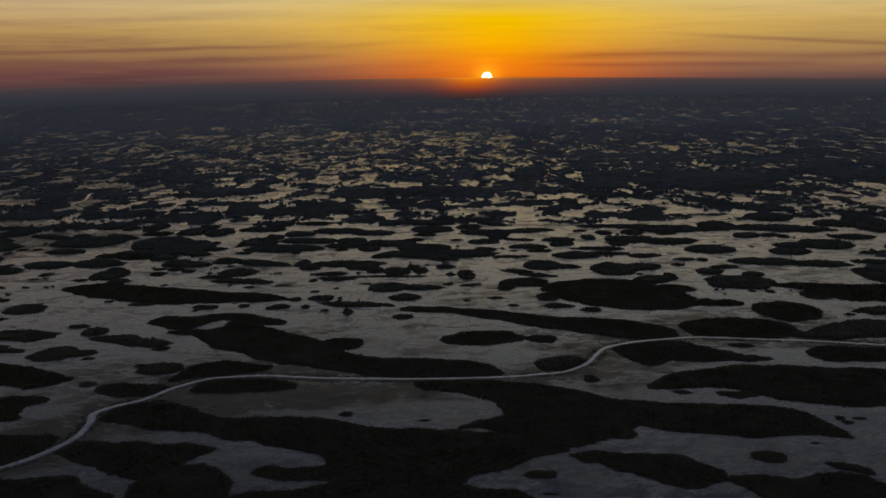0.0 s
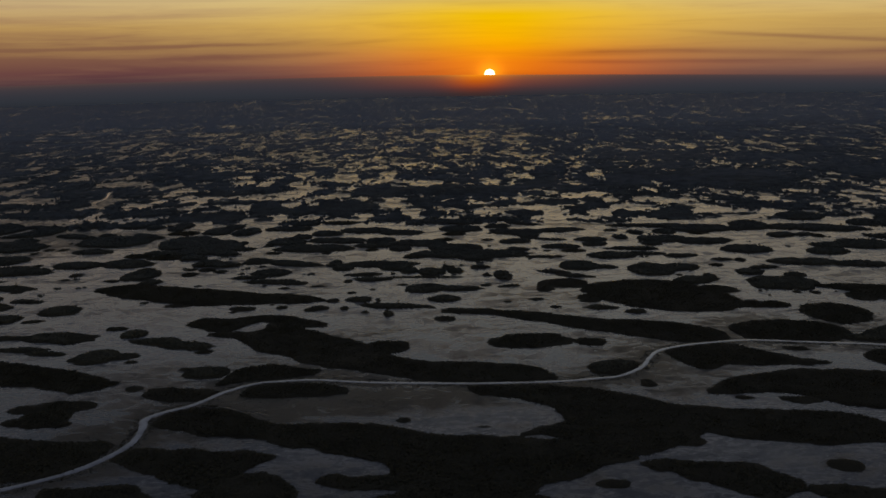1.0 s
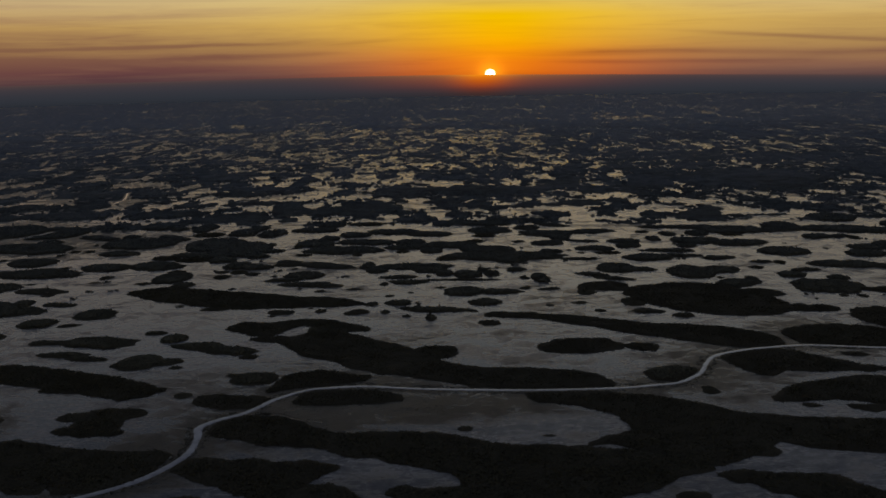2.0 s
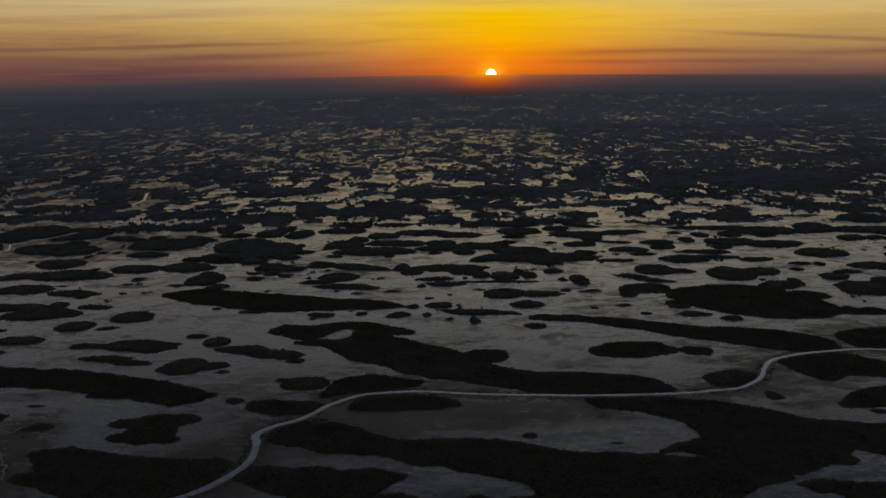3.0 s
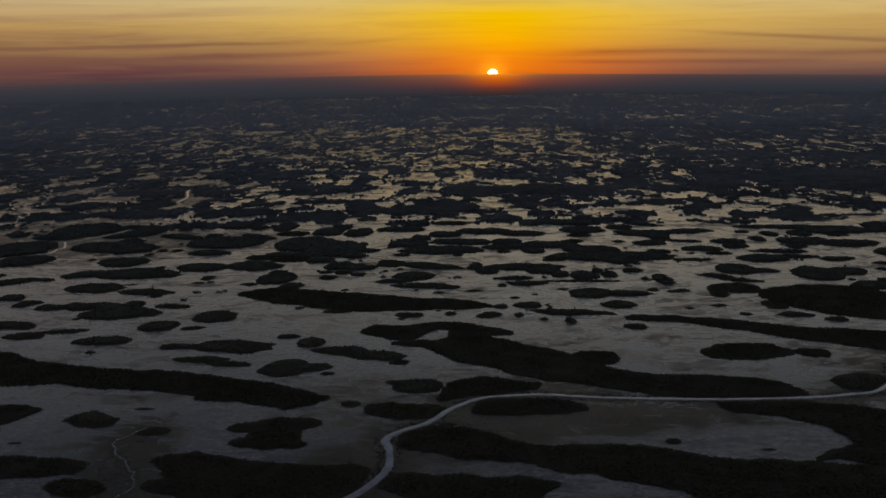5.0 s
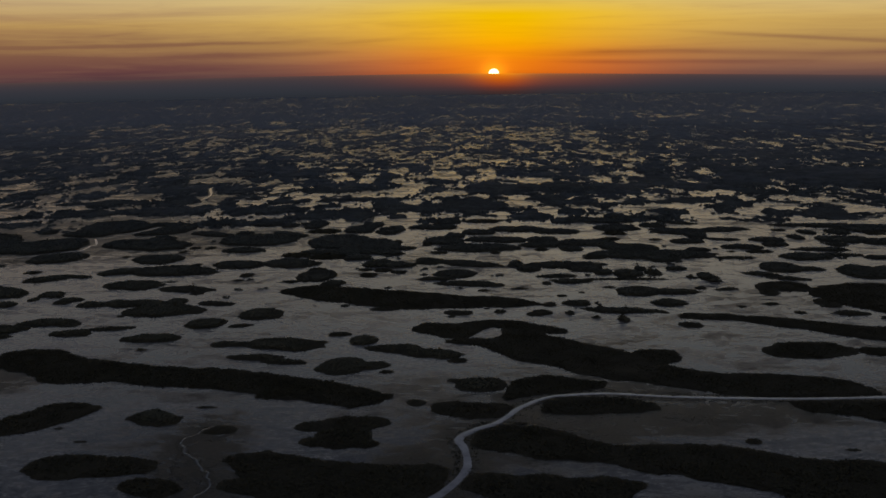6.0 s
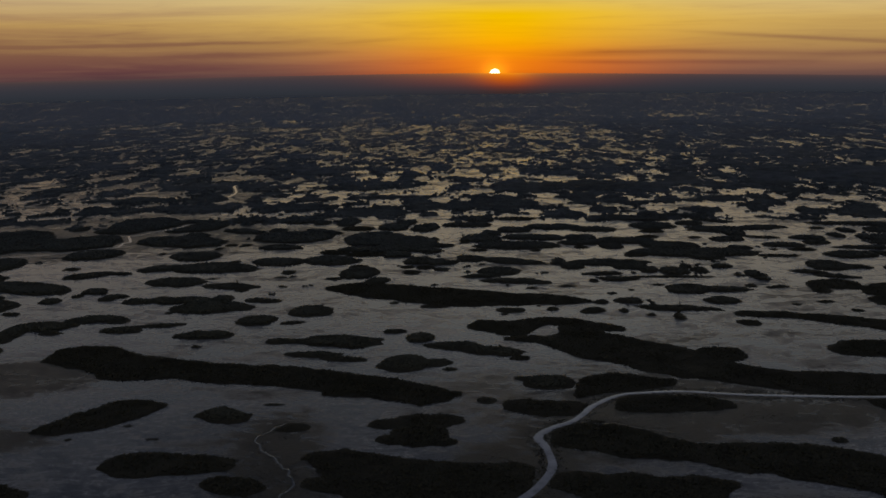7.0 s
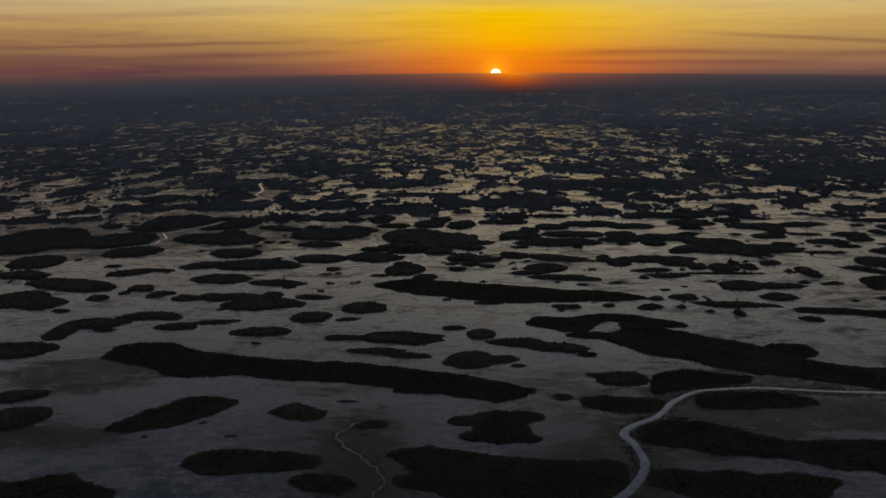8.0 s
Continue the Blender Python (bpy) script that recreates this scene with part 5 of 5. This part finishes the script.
wood(70, 539, 14.1, 10.5)
pool(98, 590, 6.4, 11.7)
wood(20, 688, 25.0, 33.7)
wood(52, 669, 6.3, 18.5)
wood(67, 756, 11.6, 61.7)
wood(135, 762, 18.0, 96.1)
pool(121, 829, 4.4, 24.1)
pool(102, 841, 9.2, 15.4)
pool(113, 782, 6.2, 21.6)
pool(48, 779, 12.0, 21.4)
pool(22, 749, 8.3, 21.8)
pool(40, 885, 15.0, 29.8)
pool(64, 838, 5.5, 15.3)
pool(163, 891, 14.8, 19.7)
wood(214, 747, 69.9, 69.2)
pool(121, 628, 9.5, 13.1)
pool(135, 621, 10.3, 15.4)
pool(151, 615, 6.6, 25.0)
pool(156, 584, 13.0, 16.0)
pool(171, 613, 10.1, 16.3)
pool(110, 590, 9.0, 15.2)
pool(104, 545, 10.7, 19.0)
wood(176, 625, 9.0, 5.6)
wood(189, 602, 12.5, 15.8)
wood(127, 557, 14.9, 29.6)
wood(97, 570, 5.9, 8.7)
wood(90, 541, 5.2, 6.7)
wood(159, 560, 17.4, 6.3)
pool(140, 533, 6.0, 13.5)
pool(159, 542, 9.7, 14.9)
pool(189, 563, 11.0, 19.1)
wood(185, 536, 9.3, 10.3)
pool(189, 657, 9.8, 19.9)
pool(211, 647, 5.4, 15.2)
pool(208, 613, 8.3, 12.5)
wood(212, 598, 12.0, 9.7)
pool(218, 838, 8.2, 19.9)
pool(245, 864, 9.1, 21.1)
pool(268, 858, 7.1, 23.2)
pool(295, 854, 6.5, 23.0)
pool(301, 821, 6.3, 23.6)
pool(138, 679, 4.3, 18.1)
wood(337, 752, 26.2, 83.9)
pool(259, 604, 5.8, 10.5)
pool(291, 609, 16.3, 13.2)
pool(244, 563, 10.5, 13.8)
pool(228, 570, 4.1, 14.1)
pool(261, 527, 6.3, 13.2)
pool(215, 531, 5.1, 12.4)
pool(331, 670, 7.3, 43.9)
pool(279, 643, 10.3, 17.4)
pool(418, 919, 7.1, 30.5)
pool(444, 930, 6.4, 28.1)
pool(325, 689, 10.5, 19.8)
wood(252, 538, 8.4, 27.9)
pool(-434, 730, 23.1, 34.3)
wood(-434, 720, 6.0, 6.5)
pool(-478, 730, 12.8, 23.4)
pool(-377, 609, 14.4, 17.8)
pool(-383, 671, 10.7, 29.0)
pool(-416, 664, 10.7, 16.5)
wood(-408, 670, 5.4, 17.6)
pool(-437, 670, 24.9, 12.2)
pool(-404, 603, 6.3, 13.8)
pool(-380, 576, 35.3, 10.4)
wood(-373, 553, 30.4, 9.2)
pool(-359, 537, 36.0, 8.2)
wood(-424, 614, 8.7, 18.2)


def scrub_sheet(az0, az1, cols, r0, r1, rows, behind=False):
    """Dark scrub beyond the islands: a canopy that stands out of the water, with open pools in it."""
    a = np.radians(np.linspace(az0, az1, cols))
    r = r0 * (r1 / r0) ** np.linspace(0, 1, rows)[:, None]
    x, y = HUB[0] + r * np.sin(a), HUB[1] + r * np.cos(a)
    r = r + 0 * a
    big = rough_field(x * 0.5, y, 150.0, 40, 2)
    deep = np.interp(r, [400, 700, 1000, 1600, 3800], [0, 270, 430, 650, 1260])      # pools stretched in depth, more with distance, to fit the camera's view
    mid = 0.65 * rough_field(x, deep, 19.0, 50, 3) + 0.55 * rough_field(x, deep, 8.0, 55, 3)
    fine = 0.75 * rough_field(x, deep, 12.5, 52, 3) + 0.65 * rough_field(x, deep, 5.5, 57, 2)
    tiny = rough_field(x, deep * 1.3, 2.6, 63, 2)
    land = 0.26 * big + 0.30 * mid + 0.70 * fine + 0.50 * tiny - 0.01 + np.interp(r, [800, 1000, 1200, 1500, 2000, 3600], [0.08, 0.10, 0.13, 0.26, 0.35, 0.45])
    if behind:
        land += np.interp(r, [r0, r0 * 1.1], [-0.9, -0.1])
    else:
        known = np.interp(y, [560, 640, 680, 800], [-0.03, 0.02, 0.10, 0.11]) + 0.05 * big - np.interp(x, [-330, -240], [0.05, 0.0])
        ux = x + 4 * rough_field(x, y, 9.0, 81, 3)
        uy = y + 8 * rough_field(x, y, 12.0, 82, 3)
        for side, px, py, pa, pb in SHAPES:
            near = (np.abs(x - px) < 1.5 * pa + 5) & (np.abs(y - py) < 1.5 * pb + 9)
            q = np.hypot((ux[near] - px) / (pa + 0.5), (uy[near] - py) / (pb + 1))
            edge = side * np.interp(q, [0.5, 1.0, 1.3], [0.42 if side > 0 else 0.20, 0.06, -0.25])
            known[near] = np.maximum(known[near], edge) if side > 0 else np.minimum(known[near], edge)
        known += 0.14 * mid + 0.30 * fine + 0.26 * tiny
        blend = np.clip((y + 0.10 * np.abs(x + 70) - 830) / 110, 0, 1)
        land = known * (1 - blend) + land * blend
        land += np.interp(y + 18 * np.clip((-200 - x) / 100, 0, 1), [528, 546], [-0.8, 0.0])
    gap = to_channel(x.ravel(), y.ravel()).reshape(x.shape)
    land = np.where(gap < 5, np.minimum(land, 0.05 * (gap - 0.5)), land)
    crown = 0.45 + 1.3 * rough_field(x, y, 7.0, 60, 2) + 0.30 * RNG.uniform(-1, 1, x.shape)
    z = np.clip(land * 16, -1.2, 1.0) * (0.38 + 0.75 * np.clip(crown, 0, 1.5) * (0.5 + 0.9 * np.clip(rough_field(x, y, 60.0, 70, 2) + 0.4, 0, 1)))
    z = np.where(land < 0, -0.6, z * np.interp(r, [900, 1900, 3500], [1.0, 0.55, 0.4]))
    cells = grid_faces(rows, cols)
    cells = cells[(z.ravel()[cells] > -0.3).any(1)]
    ids, cells = np.unique(cells, return_inverse=True)
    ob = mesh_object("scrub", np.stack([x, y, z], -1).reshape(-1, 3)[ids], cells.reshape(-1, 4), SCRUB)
    if not behind:
        high = np.flatnonzero((z > 0.35).ravel() & (y.ravel() < 700))
        k = RNG.choice(high, 6500, replace=False)
        size = RNG.uniform(0.25, 0.52, len(k))
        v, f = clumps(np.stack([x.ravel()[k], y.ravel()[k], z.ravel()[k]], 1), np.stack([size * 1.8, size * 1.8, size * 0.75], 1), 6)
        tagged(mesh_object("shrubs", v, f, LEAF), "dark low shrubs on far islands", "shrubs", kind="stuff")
    return tagged(ob, "dark scrub and trees on countless far islands", "scrub", kind="stuff")


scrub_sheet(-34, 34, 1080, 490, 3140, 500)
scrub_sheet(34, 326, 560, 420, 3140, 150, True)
